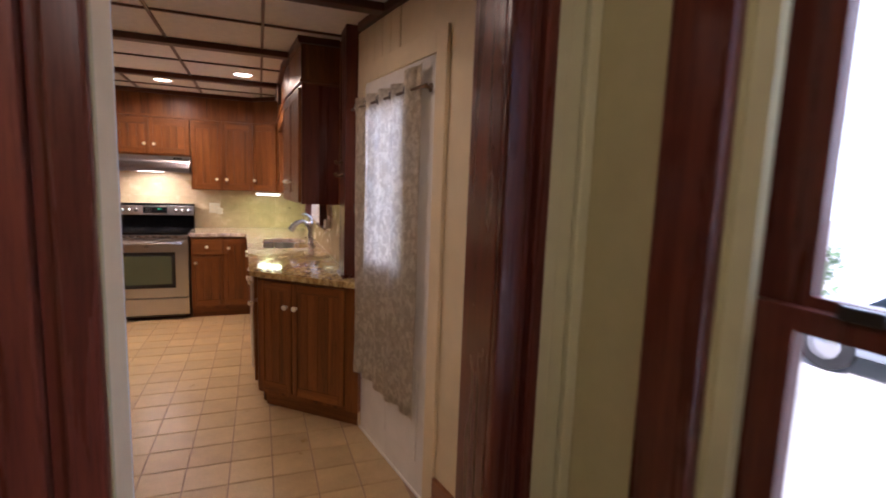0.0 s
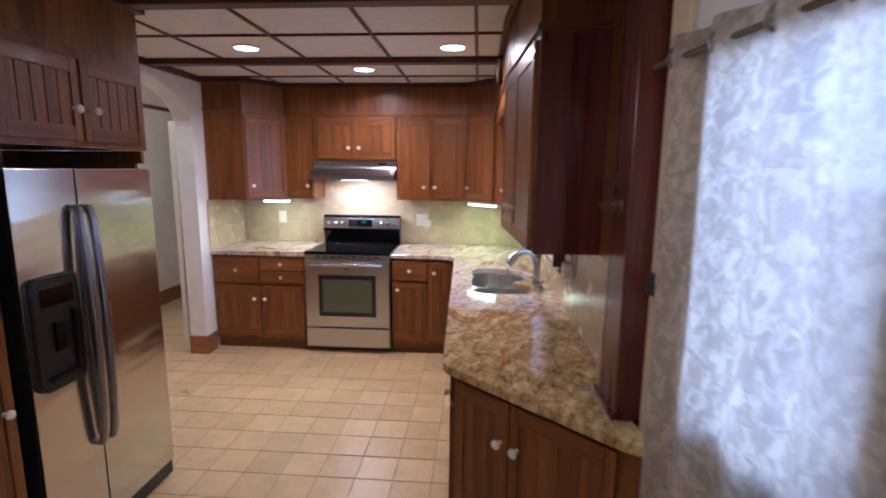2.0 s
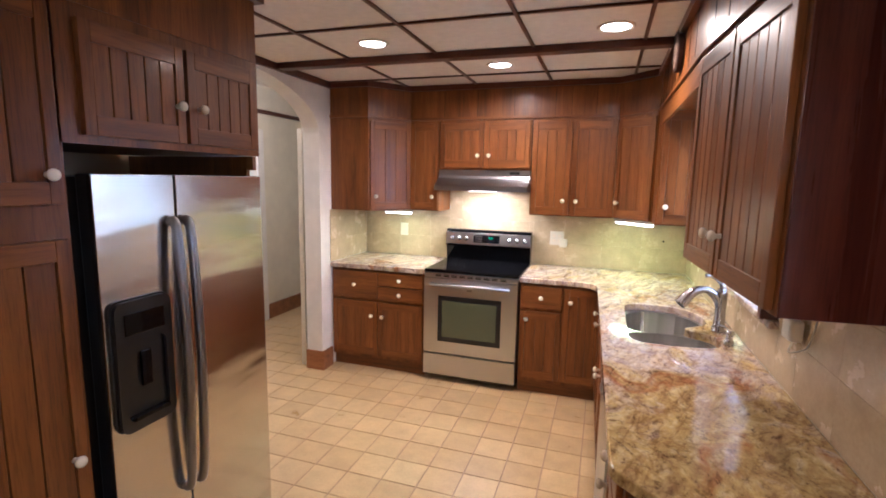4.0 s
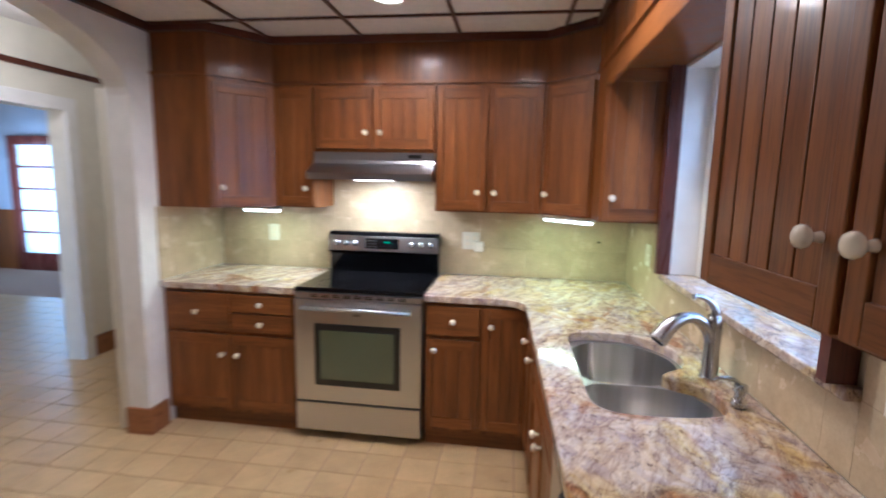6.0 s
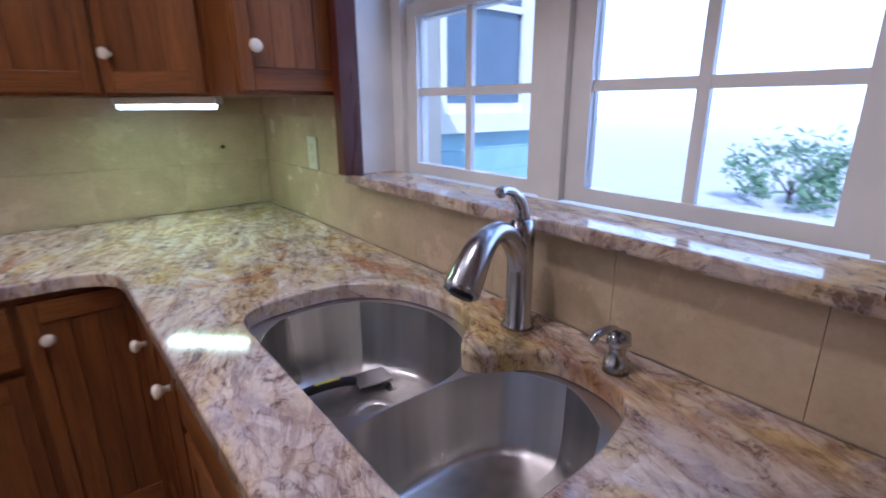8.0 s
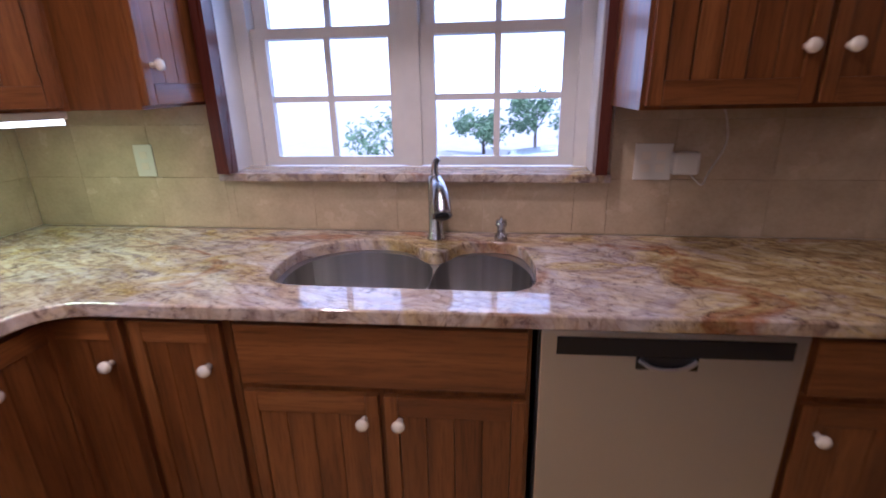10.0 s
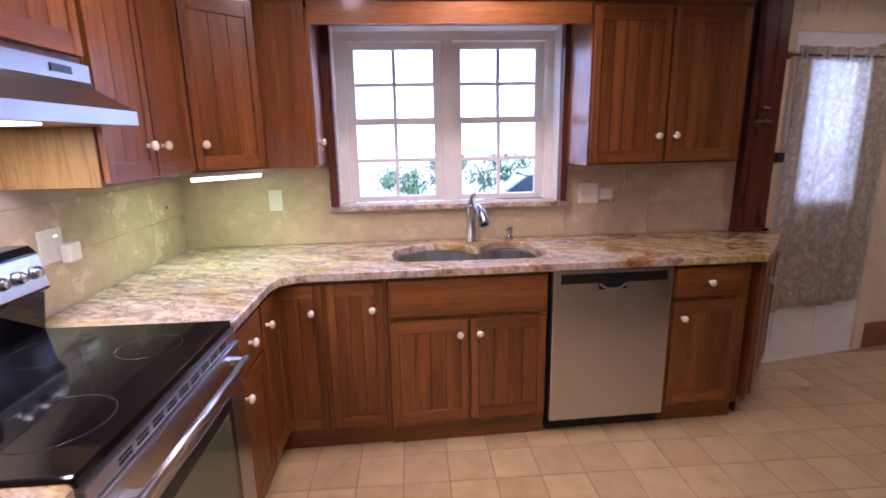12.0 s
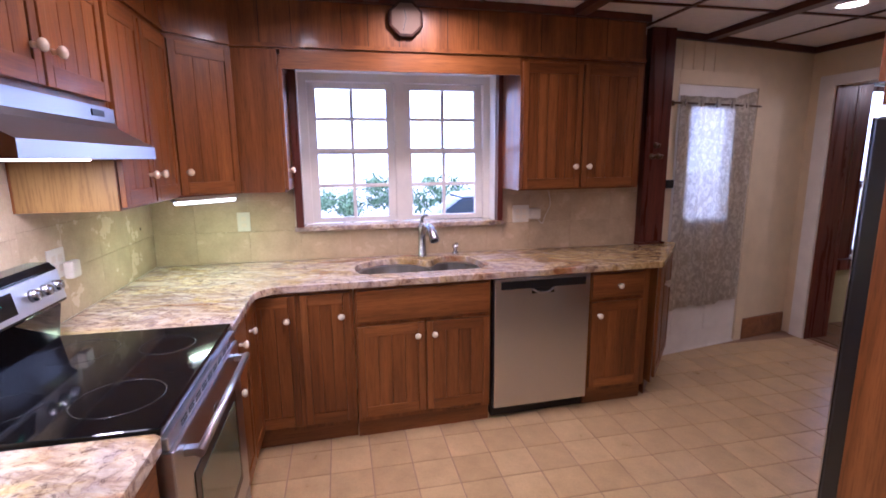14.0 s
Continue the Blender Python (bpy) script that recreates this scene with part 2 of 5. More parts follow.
splash_stone = plaster("cream_wall_backing", (0.66, 0.57, 0.43), 4, 0.4)
splash_tile = tile_stone("travertine_tile", (0.56, 0.445, 0.285), 0.24, 0.02, 0.03)
floor_clay = tile_stone("clay_tile", (0.56, 0.40, 0.195), 0.34, 0.09)
grout = plaster("grout", (0.36, 0.24, 0.155), 30, 0.85)
honey = wood("honey_oak", (0.17, 0.065, 0.022), (0.27, 0.11, 0.038), (0.34, 0.15, 0.055), "x", 0.35)
siding = plaster("blue_grey_siding", (0.34, 0.52, 0.56), 6, 0.7)
leaf = plaster("shrub_leaf", (0.15, 0.25, 0.12), 4, 0.6)
bark = plaster("bark", (0.10, 0.08, 0.06), 12, 0.9)
car_paint = material("car_paint", (0.30, 0.34, 0.38), 0.25, 0.2, 0.8)
car_glass = material("car_glass", (0.02, 0.03, 0.04), 0.05)
glow_warm = material("lamp_glow", (1, 1, 1), 0.5)


# ---- building helpers ----
def box(bm, x0, x1, y0, y1, z0, z1, bevel=0.0):
    """Adds a box, with worn edges where a bevel is given."""
    vs = [bm.verts.new(p) for p in ((x0, y0, z0), (x1, y0, z0), (x1, y1, z0), (x0, y1, z0), (x0, y0, z1), (x1, y0, z1), (x1, y1, z1), (x0, y1, z1))]
    fs = [bm.faces.new([vs[i] for i in q]) for q in ((0, 3, 2, 1), (4, 5, 6, 7), (0, 1, 5, 4), (1, 2, 6, 5), (2, 3, 7, 6), (3, 0, 4, 7))]
    if bevel:
        edges = list({e for f in fs for e in f.edges})
        bmesh.ops.bevel(bm, geom=edges, offset=bevel, segments=2, profile=0.6, affect="EDGES")
    return bm


def boxes(*rows, bevel=0.0):
    bm = bmesh.new()
    for r in rows:
        box(bm, *r, bevel=bevel)
    return bm


def prism(bm, outline, z0, z1, bevel=0.0):
    """Adds an upright prism over an outline given counter-clockwise."""
    low = [bm.verts.new((x, y, z0)) for x, y in outline]
    high = [bm.verts.new((x, y, z1)) for x, y in outline]
    fs = [bm.faces.new(low[::-1]), bm.faces.new(high)]
    n = len(outline)
    for i in range(n):
        fs.append(bm.faces.new((low[i], low[(i + 1) % n], high[(i + 1) % n], high[i])))
    if bevel:
        edges = [e for e in {e for f in fs[:2] for e in f.edges}]
        bmesh.ops.bevel(bm, geom=edges, offset=bevel, segments=3, profile=0.5, affect="EDGES")
    return bm


def lathe(profile, segments=24, m=None):
    """A turned solid from rows of (radius, height) about z."""
    bm = bmesh.new()
    rings = []
    for r, z in profile:
        if r < 1e-6:
            rings.append([bm.verts.new((0, 0, z))])
        else:
            rings.append([bm.verts.new((r * math.cos(2 * math.pi * k / segments), r * math.sin(2 * math.pi * k / segments), z)) for k in range(segments)])
    for a, b in zip(rings, rings[1:]):
        for k in range(segments):
            j = (k + 1) % segments
            if len(a) == 1 and len(b) == 1:
                continue
            if len(a) == 1:
                bm.faces.new((a[0], b[j], b[k]))
            elif len(b) == 1:
                bm.faces.new((a[k], a[j], b[0]))
            else:
                bm.faces.new((a[k], a[j], b[j], b[k]))
    for f in bm.faces:
        f.smooth = True
    bmesh.ops.recalc_face_normals(bm, faces=bm.faces[:])
    if m is not None:
        bm.transform(m)
    return bm


def tube(points, radii, segments=16, caps=True):
    """A round bar along points, with a radius at each."""
    bm = bmesh.new()
    pts = [Vector(p) for p in points]
    if isinstance(radii, (int, float)):
        radii = [radii] * len(pts)
    rings, side = [], None
    for i, p in enumerate(pts):
        d = (pts[min(i + 1, len(pts) - 1)] - pts[max(i - 1, 0)]).normalized()
        if side is None:
            side = d.orthogonal().normalized()
        side = (side - d * side.dot(d)).normalized()
        up = d.cross(side)
        rings.append([bm.verts.new(p + (side * math.cos(a) + up * math.sin(a)) * radii[i]) for a in (2 * math.pi * k / segments for k in range(segments))])
    for a, b in zip(rings, rings[1:]):
        for k in range(segments):
            j = (k + 1) % segments
            bm.faces.new((a[k], a[j], b[j], b[k])).smooth = True
    if caps:
        bm.faces.new(rings[0][::-1])
        bm.faces.new(rings[-1])
    return bm


def smooth_path(points, steps=6):
    """Catmull-Rom points through the given ones."""
    p = [Vector(q) for q in points]
    out = []
    for i in range(len(p) - 1):
        a, b, c, d = p[max(i - 1, 0)], p[i], p[i + 1], p[min(i + 2, len(p) - 1)]
        for s in range(steps):
            t = s / steps
            out.append(0.5 * ((2 * b) + (c - a) * t + (2 * a - 5 * b + 4 * c - d) * t * t + (3 * b - a - 3 * c + d) * t ** 3))
    out.append(p[-1])
    return out


def rounded(points, radii, n=8):
    """An outline with its corners rounded."""
    out = []
    m = len(points)
    for i, (p, r) in enumerate(zip(points, radii)):
        p = Vector(p)
        if not r:
            out.append(tuple(p))
            continue
        a, b = (Vector(points[i - 1]) - p).normalized(), (Vector(points[(i + 1) % m]) - p).normalized()
        for k in range(n + 1):
            t = k / n
            out.append(tuple(p + a * r * (1 - t) ** 2 + b * r * t ** 2))
    return out


def slab_with_holes(outer, holes, z0, z1, edge=0.0):
    bm = bmesh.new()
    loops = []
    for z in (z1, z0):
        edges, vs_all = [], []
        for loop in [outer] + holes:
            vs = [bm.verts.new((x, y, z)) for x, y in loop]
            vs_all.append(vs)
            edges += [bm.edges.new((vs[i], vs[(i + 1) % len(vs)])) for i in range(len(vs))]
        bmesh.ops.triangle_fill(bm, use_beauty=True, edges=edges)
        loops.append(vs_all)
    for up, low in zip(*loops):
        for i in range(len(up)):
            j = (i + 1) % len(up)
            bm.faces.new((up[i], up[j], low[j], low[i]))
    bmesh.ops.recalc_face_normals(bm, faces=bm.faces[:])
    if edge:
        rim = []
        for side, keep in ((loops[0], range(len(holes) + 1)), (loops[1], range(1))):
            for q in keep:
                vs = side[q]
                rim += [bm.edges.get((vs[i], vs[(i + 1) % len(vs)])) for i in range(len(vs))]
        bmesh.ops.bevel(bm, geom=[e for e in rim if e], offset=edge, segments=3, profile=0.5, affect="EDGES")
    return bm


def mesh_of(name, bm, mat):
    me = bpy.data.meshes.new(name)
    bm.to_mesh(me)
    bm.free()
    for one in mat if isinstance(mat, (list, tuple)) else [mat]:
        me.materials.append(one)
    return me


def part(name, bm, mat, parent=None, label="", m=None):
    ob = new(name, mesh_of(name, bm, mat))
    ob.parent = parent
    if m is not None:
        ob.matrix_basis = m
    return tagged(ob, label)


def thing(name, label, category, m=None, group=""):
    ob = new(name)
    ob.empty_display_size = 0.1
    if m is not None:
        ob.matrix_basis = m
    return tagged(ob, label, category, group)


def solid(name, bm, mat, label, category, group="", m=None):
    return tagged(part(name, bm, mat, None, label, m), "", category, group)


def setting(name, bm, mat, label=""):
    return tagged(part(name, bm, mat, None, label), "", "", "", "structure")


# ---- the kitchen's measures ----
WX, WY = 0.65, 4.50           # tiled faces of the window wall and the stove wall
LX = -2.20                    # face of the arch wall
CEIL = 2.40
DY = -0.42                    # doorway wall, kitchen face
DOORX = 0.85                  # wall with the curtained door, in its own slanted frame
DWM = pose(0.862, 0.09, 0, 0, 0, 10.0) @ pose(-0.85, 0, 0)
TOP = 0.915

# ---- walls, ceiling, openings ----
T = 0.16
# window wall, thick enough that its opening has a reveal
setting("wall_window", boxes(
    (WX + 0.006, 0.98, 3.66, WY + T, 0, 2.6), (WX + 0.006, 0.98, 1.312, 2.36, 0, 2.6), (0.703, 0.98, 1.10, 1.312, 0, 2.6),
    (WX + 0.006, 0.98, 2.36, 3.66, 0, 1.10), (WX + 0.006, 0.98, 2.36, 3.66, 2.10, 2.6)), splash_stone, "cream stone tiled window wall")
setting("wall_door", boxes(
    (DOORX, DOORX + T, 0.94, 1.04, 0, 2.6), (DOORX, DOORX + T, DY - 0.13, 0.12, 0, 2.6), (DOORX, DOORX + T, 0.12, 0.94, 2.05, 2.6)), wall_paint, "cream painted wall around the curtained door").matrix_basis = DWM
setting("wall_stove", boxes((LX - T, WX + 0.006, WY + 0.006, WY + T, 0, 2.6)), splash_stone, "cream stone tiled stove wall")

# arch wall: pier, head with a rounded arch, and the part behind the refrigerator
ARCH0, ARCH1, SPRING, HEAD = 2.13, 3.70, 1.98, 2.34


def arch_wall():
    bm = bmesh.new()
    prof = [(ARCH1, 0), (WY, 0), (WY, 2.6), (ARCH0, 2.6), (ARCH0, HEAD)]
    n = 14
    for k in range(n + 1):
        a = math.pi / 2 * k / n
        prof.append((ARCH1 - 0.95 + 0.95 * math.sin(a), SPRING + (HEAD - SPRING) * math.cos(a)))
    a0 = [bm.verts.new((LX - 0.15, y, z)) for y, z in prof]
    a1 = [bm.verts.new((LX, y, z)) for y, z in prof]
    bm.faces.new(a0[::-1])
    bm.faces.new(a1)
    for i in range(len(prof)):
        j = (i + 1) % len(prof)
        bm.faces.new((a0[i], a0[j], a1[j], a1[i]))
    bmesh.ops.recalc_face_normals(bm, faces=bm.faces[:])
    bmesh.ops.triangulate(bm, faces=[f for f in bm.faces if len(f.verts) > 4])
    return bm


setting("wall_arch", arch_wall(), white_paint, "white painted wall with a rounded arch")
setting("wall_fridge", boxes((LX - 0.15, LX, DY - 0.18, ARCH0, 0, 2.6)), wall_paint)
setting("wall_doorway", boxes((0.735, 1.12, DY - 0.18, DY, 0, 2.6), (LX, -0.20, DY - 0.18, DY, 0, 2.6), (-0.20, 0.735, DY - 0.18, DY, 2.08, 2.6)), wall_paint, "cream painted wall round the dining room doorway")
setting("floor_base", boxes((-9.5, 1.2, -4.2, 9.5, -0.12, -0.0035)), grout, "brown grout bed under the tiles")


def ceiling_mesh():
    bm = bmesh.new()
    box(bm, LX, 1.05, DY, WY, CEIL, CEIL + 0.12)
    return bm


setting("ceiling", ceiling_mesh(), ceiling_white, "off-white ceiling panels")


# dark strips of the panelled ceiling: thin tees, wide beams, and the moulding round the room
def beams():
    bm = bmesh.new()
    for y in (3.20, 1.98, 0.76):
        box(bm, LX, WX if y > 1.2 else 0.70 + (0.93 - y) * 0.19, y - 0.042, y + 0.042, CEIL - 0.042, CEIL - 0.001, 0.006)
    for y in (3.83, 2.59, 1.37, 0.15):
        box(bm, LX, WX if y > 1.2 else 0.70 + (0.93 - y) * 0.19, y - 0.009, y + 0.009, CEIL - 0.012, CEIL - 0.0015)
    return bm


def tees():
    bm = bmesh.new()
    for x in (-1.62, -1.03, -0.44, 0.15):
        box(bm, x - 0.009, x + 0.009, DY, 4.17, CEIL - 0.0125, CEIL - 0.002)
    return bm


setting("ceiling_beam", beams(), beam_wood, "dark varnished ceiling beams")
setting("ceiling_tee", tees(), beam_wood)


def moulding(bm, x0, y0, x1, y1, depth=0.03, h=0.045, z=CEIL - 0.003):
    d = Vector((x1 - x0, y1 - y0, 0)).normalized()
    n = Vector((-d.y, d.x, 0)) * depth
    prism(bm, [(x0, y0), (x1, y1), (x1 + n.x, y1 + n.y), (x0 + n.x, y0 + n.y)], z - h, z)


bm = bmesh.new()
moulding(bm, LX, 3.87, LX, 2.2)
moulding(bm, 0.950, DY, 0.684, 1.09)
moulding(bm, 0.955, DY + 0.001, LX + 0.8, DY + 0.001, depth=-0.03)
setting("trim_ceiling", bm, beam_wood, "dark wood moulding along the ceiling")


# ---- cabinets ----
def knob(parent, x, z, y=0.0):
    prof = [(0.0, 0.0), (0.009, 0.0), (0.0075, 0.006), (0.007, 0.012), (0.011, 0.016), (0.0165, 0.021), (0.018, 0.027), (0.0155, 0.033), (0.008, 0.037), (0.0, 0.038)]
    return part("knob", lathe(prof, 14, Matrix.Rotation(math.pi / 2, 4, "X")), ceramic, parent, "cream ceramic knob", pose(x, y, z))


def door(parent, x0, x1, z0, z1, planks, knob_at=None, y=0.0, name="door", wood_v=None, wood_h=None, rail=0.06, groove=0.0008):
    """A framed door of upright tongued boards, its face 20 mm before y. Local: width x, front -y."""
    wv, wh = wood_v or oak, wood_h or oak_x
    th = 0.02
    d = part(name, boxes((x0 + 0.034, x1 - 0.034, y - 0.0028, y - 0.0004, z0 + rail, z1 - rail)), dark_gap, parent)
    for xa in (x0, x1 - 0.035):
        part("stile", boxes((xa, xa + 0.035, y - th, y, z0, z1), bevel=0.0025), wv, d)
    for za, zb in ((z0, z0 + rail), (z1 - rail, z1)):
        part("rail", boxes((x0 + 0.0355, x1 - 0.0355, y - th, y, za, zb), bevel=0.0025), wh, d)
    a, b = x0 + 0.036, x1 - 0.036
    w = (b - a) / planks
    for k in range(planks):
        part("plank", boxes((a + k * w + groove, a + (k + 1) * w - groove, y - th + 0.005, y - 0.003, z0 + rail - 0.002, z1 - rail + 0.002), bevel=0.001 + groove * 0.7), wv, d)
    if knob_at:
        knob(d, knob_at[0], knob_at[1], y - th)
    return d


def drawer(parent, x0, x1, z0, z1, y=0.0, knobbed=True):
    d = part("drawer", boxes((x0, x1, y - 0.02, y, z0, z1), bevel=0.004), oak_x, parent)
    if knobbed:
        knob(d, (x0 + x1) / 2, (z0 + z1) / 2, y - 0.02)
    return d


ZB, ZT = 0.10, 0.873


def base_cabinet(label, m, w, doors=(), drawers=(), depth=0.58, toe=True, group="base cabinets of the kitchen"):
    c = thing("base_cabinet", label, "cabinet", m, group)
    part("body", boxes((0, w, 0.0, depth, ZB, ZT)), oak, c)
    if toe:
        part("toe_kick", boxes((0.0, w, 0.035, depth, 0.0, ZB - 0.001)), oak_x, c)
    for row in doors:
        door(c, *row)
    for row in drawers:
        drawer(c, *row)
    return c


def STOVE(x):
    return pose(x, 3.87, 0)


def SINK(y):
    return pose(0.025 + (3.9 - y) * 0.033, y, 0, 0, 0, -88.1)


# left of the stove
c = base_cabinet("reddish-brown oak base cabinet with drawers between the arch and the stove", STOVE(-2.195), 0.85,
                 [(0.02, 0.43, 0.13, 0.60, 4, (0.385, 0.48)), (0.44, 0.84, 0.13, 0.60, 4, (0.485, 0.48))],
                 [(0.02, 0.43, 0.625, 0.855), (0.44, 0.84, 0.625, 0.735), (0.44, 0.84, 0.745, 0.855)])
# right of the stove
c = base_cabinet("reddish-brown oak base cabinet with one drawer beside the stove", STOVE(-0.565), 0.60,
                 [(0.01, 0.31, 0.13, 0.66, 3, (0.055, 0.60)), (0.33, 0.59, 0.13, 0.855, 3, (0.375, 0.755))], [(0.01, 0.31, 0.685, 0.855)])
c = base_cabinet("reddish-brown oak corner base cabinet with two tall doors", SINK(3.95), 0.585,
                 [(0.02, 0.29, 0.13, 0.855, 3, (0.245, 0.73)), (0.315, 0.565, 0.13, 0.855, 3, (0.52, 0.73))], depth=0.55)
c = base_cabinet("reddish-brown oak sink base cabinet with two doors and a drawer front", SINK(3.36), 0.765, [(0.01, 0.375, 0.13, 0.655, 4, (0.335, 0.585)), (0.39, 0.755, 0.13, 0.655, 4, (0.43, 0.585))], depth=0.02)
drawer(c, 0.01, 0.755, 0.68, 0.855, knobbed=False)
c = base_cabinet("reddish-brown oak base cabinet with one drawer beside the dishwasher", SINK(1.965), 0.41,
                 [(0.01, 0.36, 0.13, 0.68, 4, (0.055, 0.60))], [(0.01, 0.36, 0.705, 0.855)])

# slanted end cabinet
EA, EB = Vector((0.105, 1.50, 0)), Vector((0.665, 0.985, 0))
ed = (EB - EA)
ang = math.degrees(math.atan2(ed.y, ed.x))
c = thing("end_cabinet", "reddish-brown oak cabinet with two tall doors at the worktop end", "cabinet", pose(EA.x, EA.y, 0, 0, 0, ang))
bm = bmesh.new()
L = ed.length
prism(bm, [(0, 0), (L, 0), (L, 0.30), (0.28, 0.32)], ZB, ZT)
part("body", bm, oak, c)
bm = bmesh.new()
prism(bm, [(0.03, 0.04), (L, 0.04), (L, 0.28), (0.28, 0.28)], 0, ZB - 0.001)
part("toe_kick", bm, oak_x, c)
door(c, 0.03, 0.280, 0.13, 0.86, 3, (0.248, 0.705))
door(c, 0.29, 0.67, 0.13, 0.86, 4, (0.322, 0.705))


# upper cabinets
UB, UT = 1.365, 2.09


def upper(label, m, w, z0, doors, depth=0.33, back=0.0):
    c = thing("wall_cabinet", label, "cabinet", m, "wall cabinets of the kitchen")
    part("body", boxes((0, w, 0.0, depth, z0, UT + 0.02)), oak, c)
    for row in doors:
        door(c, *row)
    return c


def corner_upper(label, outline, m_door, w, planks, knob_x):
    c = thing("corner_wall_cabinet", label, "cabinet")
    bm = bmesh.new()
    prism(bm, outline, UB, UT + 0.02)
    part("body", bm, oak, c)
    d = door(c, 0.012, w - 0.012, UB + 0.01, UT, planks, (knob_x, UB + 0.12))
    d.matrix_basis = m_door
    return c


YU = 4.17
corner_upper("reddish-brown oak corner wall cabinet beside the arch", [(LX + 0.002, 3.87), (LX + 0.35, 3.87), (-1.60, YU), (-1.60, WY - 0.002), (LX + 0.002, WY - 0.002)],
             pose(LX + 0.35, 3.87, 0, 0, 0, math.degrees(math.atan2(0.30, 0.25))), math.hypot(0.25, 0.30), 3, 0.05)
upper("narrow reddish-brown oak wall cabinet beside the range hood", pose(-1.598, YU, 0), 0.256, UB, [(0.012, 0.25, UB + 0.01, UT, 2, (0.21, UB + 0.12))])
c = upper("short reddish-brown oak wall cabinet above the range hood", pose(-1.335, YU, 0), 0.762, 1.715, [(0.012, 0.375, 1.735, UT, 4, (0.335, 1.83)), (0.387, 0.75, 1.735, UT, 4, (0.427, 1.83))])
upper("reddish-brown oak wall cabinet with two doors beside the range hood", pose(-0.568, YU, 0), 0.632, UB, [(0.01, 0.300, UB + 0.01, UT, 3, (0.255, UB + 0.12)), (0.315, 0.622, UB + 0.01, UT, 3, (0.355, UB + 0.12))])
corner_upper("reddish-brown oak corner wall cabinet beside the window", [(0.07, YU), (0.32, 3.93), (WX - 0.002, 3.93), (WX - 0.002, WY - 0.002), (0.07, WY - 0.002)],
             pose(0.07, YU, 0, 0, 0, math.degrees(math.atan2(-0.24, 0.25))), math.hypot(0.25, 0.24), 3, 0.05)
c = thing("wall_cabinet", "reddish-brown oak wall cabinet whose door faces along the window wall", "cabinet", pose(0.32, 3.70, 0), "wall cabinets of the kitchen")
part("body", boxes((0, 0.328, 0.0, 0.228, UB, UT + 0.02)), oak, c)
door(c, 0.01, 0.322, UB + 0.01, UT, 4, (0.05, UB + 0.12))
c = thing("wall_cabinet", "reddish-brown oak wall cabinet with two doors beside the window", "cabinet", pose(0.322, 2.34, 0, 0, 0, -86), "wall cabinets of the kitchen")
part("body", boxes((0, 0.84, 0.0, 0.265, UB - 0.02, UT + 0.02)), oak, c)
door(c, 0.01, 0.40, UB - 0.01, UT, 5, (0.36, UB + 0.12), groove=0.002)
door(c, 0.415, 0.82, UB - 0.01, UT, 5, (0.455, UB + 0.12), groove=0.002)

# thin sheet of darker wood puts this end's shade into the colour
part("end_panel", boxes((0.8405, 0.8465, 0.001, 0.264, UB - 0.02, UT + 0.02), bevel=0.001), casing_wood, c, "wood end panel, darker red to carry the shade")

# soffit above the wall cabinets
bm = bmesh.new()
SZ = UT + 0.021
prism(bm, [(LX + 0.002, 3.87), (LX + 0.35, 3.87), (-1.60, YU), (0.07, YU), (0.32, 3.93), (0.32, 2.34), (0.378, 1.505), (WX - 0.002, 1.505), (WX - 0.002, WY - 0.002), (LX + 0.002, WY - 0.002)], SZ, CEIL - 0.002)
setting("soffit", bm, oak, "reddish-brown varnished wood soffit")


def run(name, z0, z1, out, mat):
    """A moulding that follows the front of the soffit."""
    pts = [(LX + 0.002, 3.87), (LX + 0.35, 3.87), (-1.60, YU), (0.07, YU), (0.32, 3.93), (0.32, 2.34), (0.378, 1.505), (0.616, 1.505)]
    inner = [Vector((*p, 0)) for p in pts]
    outer = []
    for i, p in enumerate(inner):
        n = Vector((0, 0, 0))
        for a, b in ((i - 1, i), (i, i + 1)):
            if 0 <= a and b < len(inner):
                d = (inner[b] - inner[a]).normalized()
                n += Vector((d.y, -d.x, 0))
        n.normalize()
        outer.append(p + n * out)
    bm = bmesh.new()
    for i in range(len(inner) - 1):
        prism(bm, [tuple(q[:2]) for q in (outer[i], outer[i + 1], inner[i + 1], inner[i])], z0, z1)
    return setting(name, bm, mat)


run("trim_soffit", UT + 0.03, UT + 0.05, 0.014, oak_x)
run("trim_crown", CEIL - 0.045, CEIL - 0.003, 0.03, beam_wood)

# ---- refrigerator wall ----
FX = -1.45


def FRIDGE(y):
    return pose(FX, y, 0, 0, 0, 90)


c = thing("over_fridge_cabinet", "dark reddish-brown oak cabinet with two doors above the refrigerator", "cabinet", FRIDGE(1.21))
part("body", boxes((0, 0.842, 0, 0.70, 1.72, UT + 0.02)), oak, c)
door(c, 0.08, 0.44, 1.745, 2.07, 5, (0.405, 1.87), groove=0.002)
door(c, 0.455, 0.81, 1.745, 2.07, 5, (0.50, 1.87), groove=0.002)
c = thing("pantry_cabinet", "tall dark reddish-brown oak pantry cabinet beside the refrigerator", "cabinet", FRIDGE(0.55))
part("body", boxes((0, 0.685, 0, 0.70, 0.10, UT + 0.02)), oak, c)
part("toe_kick", boxes((0, 0.685, 0.04, 0.70, 0.0, 0.099)), oak_x, c)
door(c, 0.02, 0.665, 0.13, 1.45, 7, (0.625, 0.80), groove=0.002)
door(c, 0.02, 0.665, 1.55, UT, 7, (0.625, 1.63), groove=0.002)
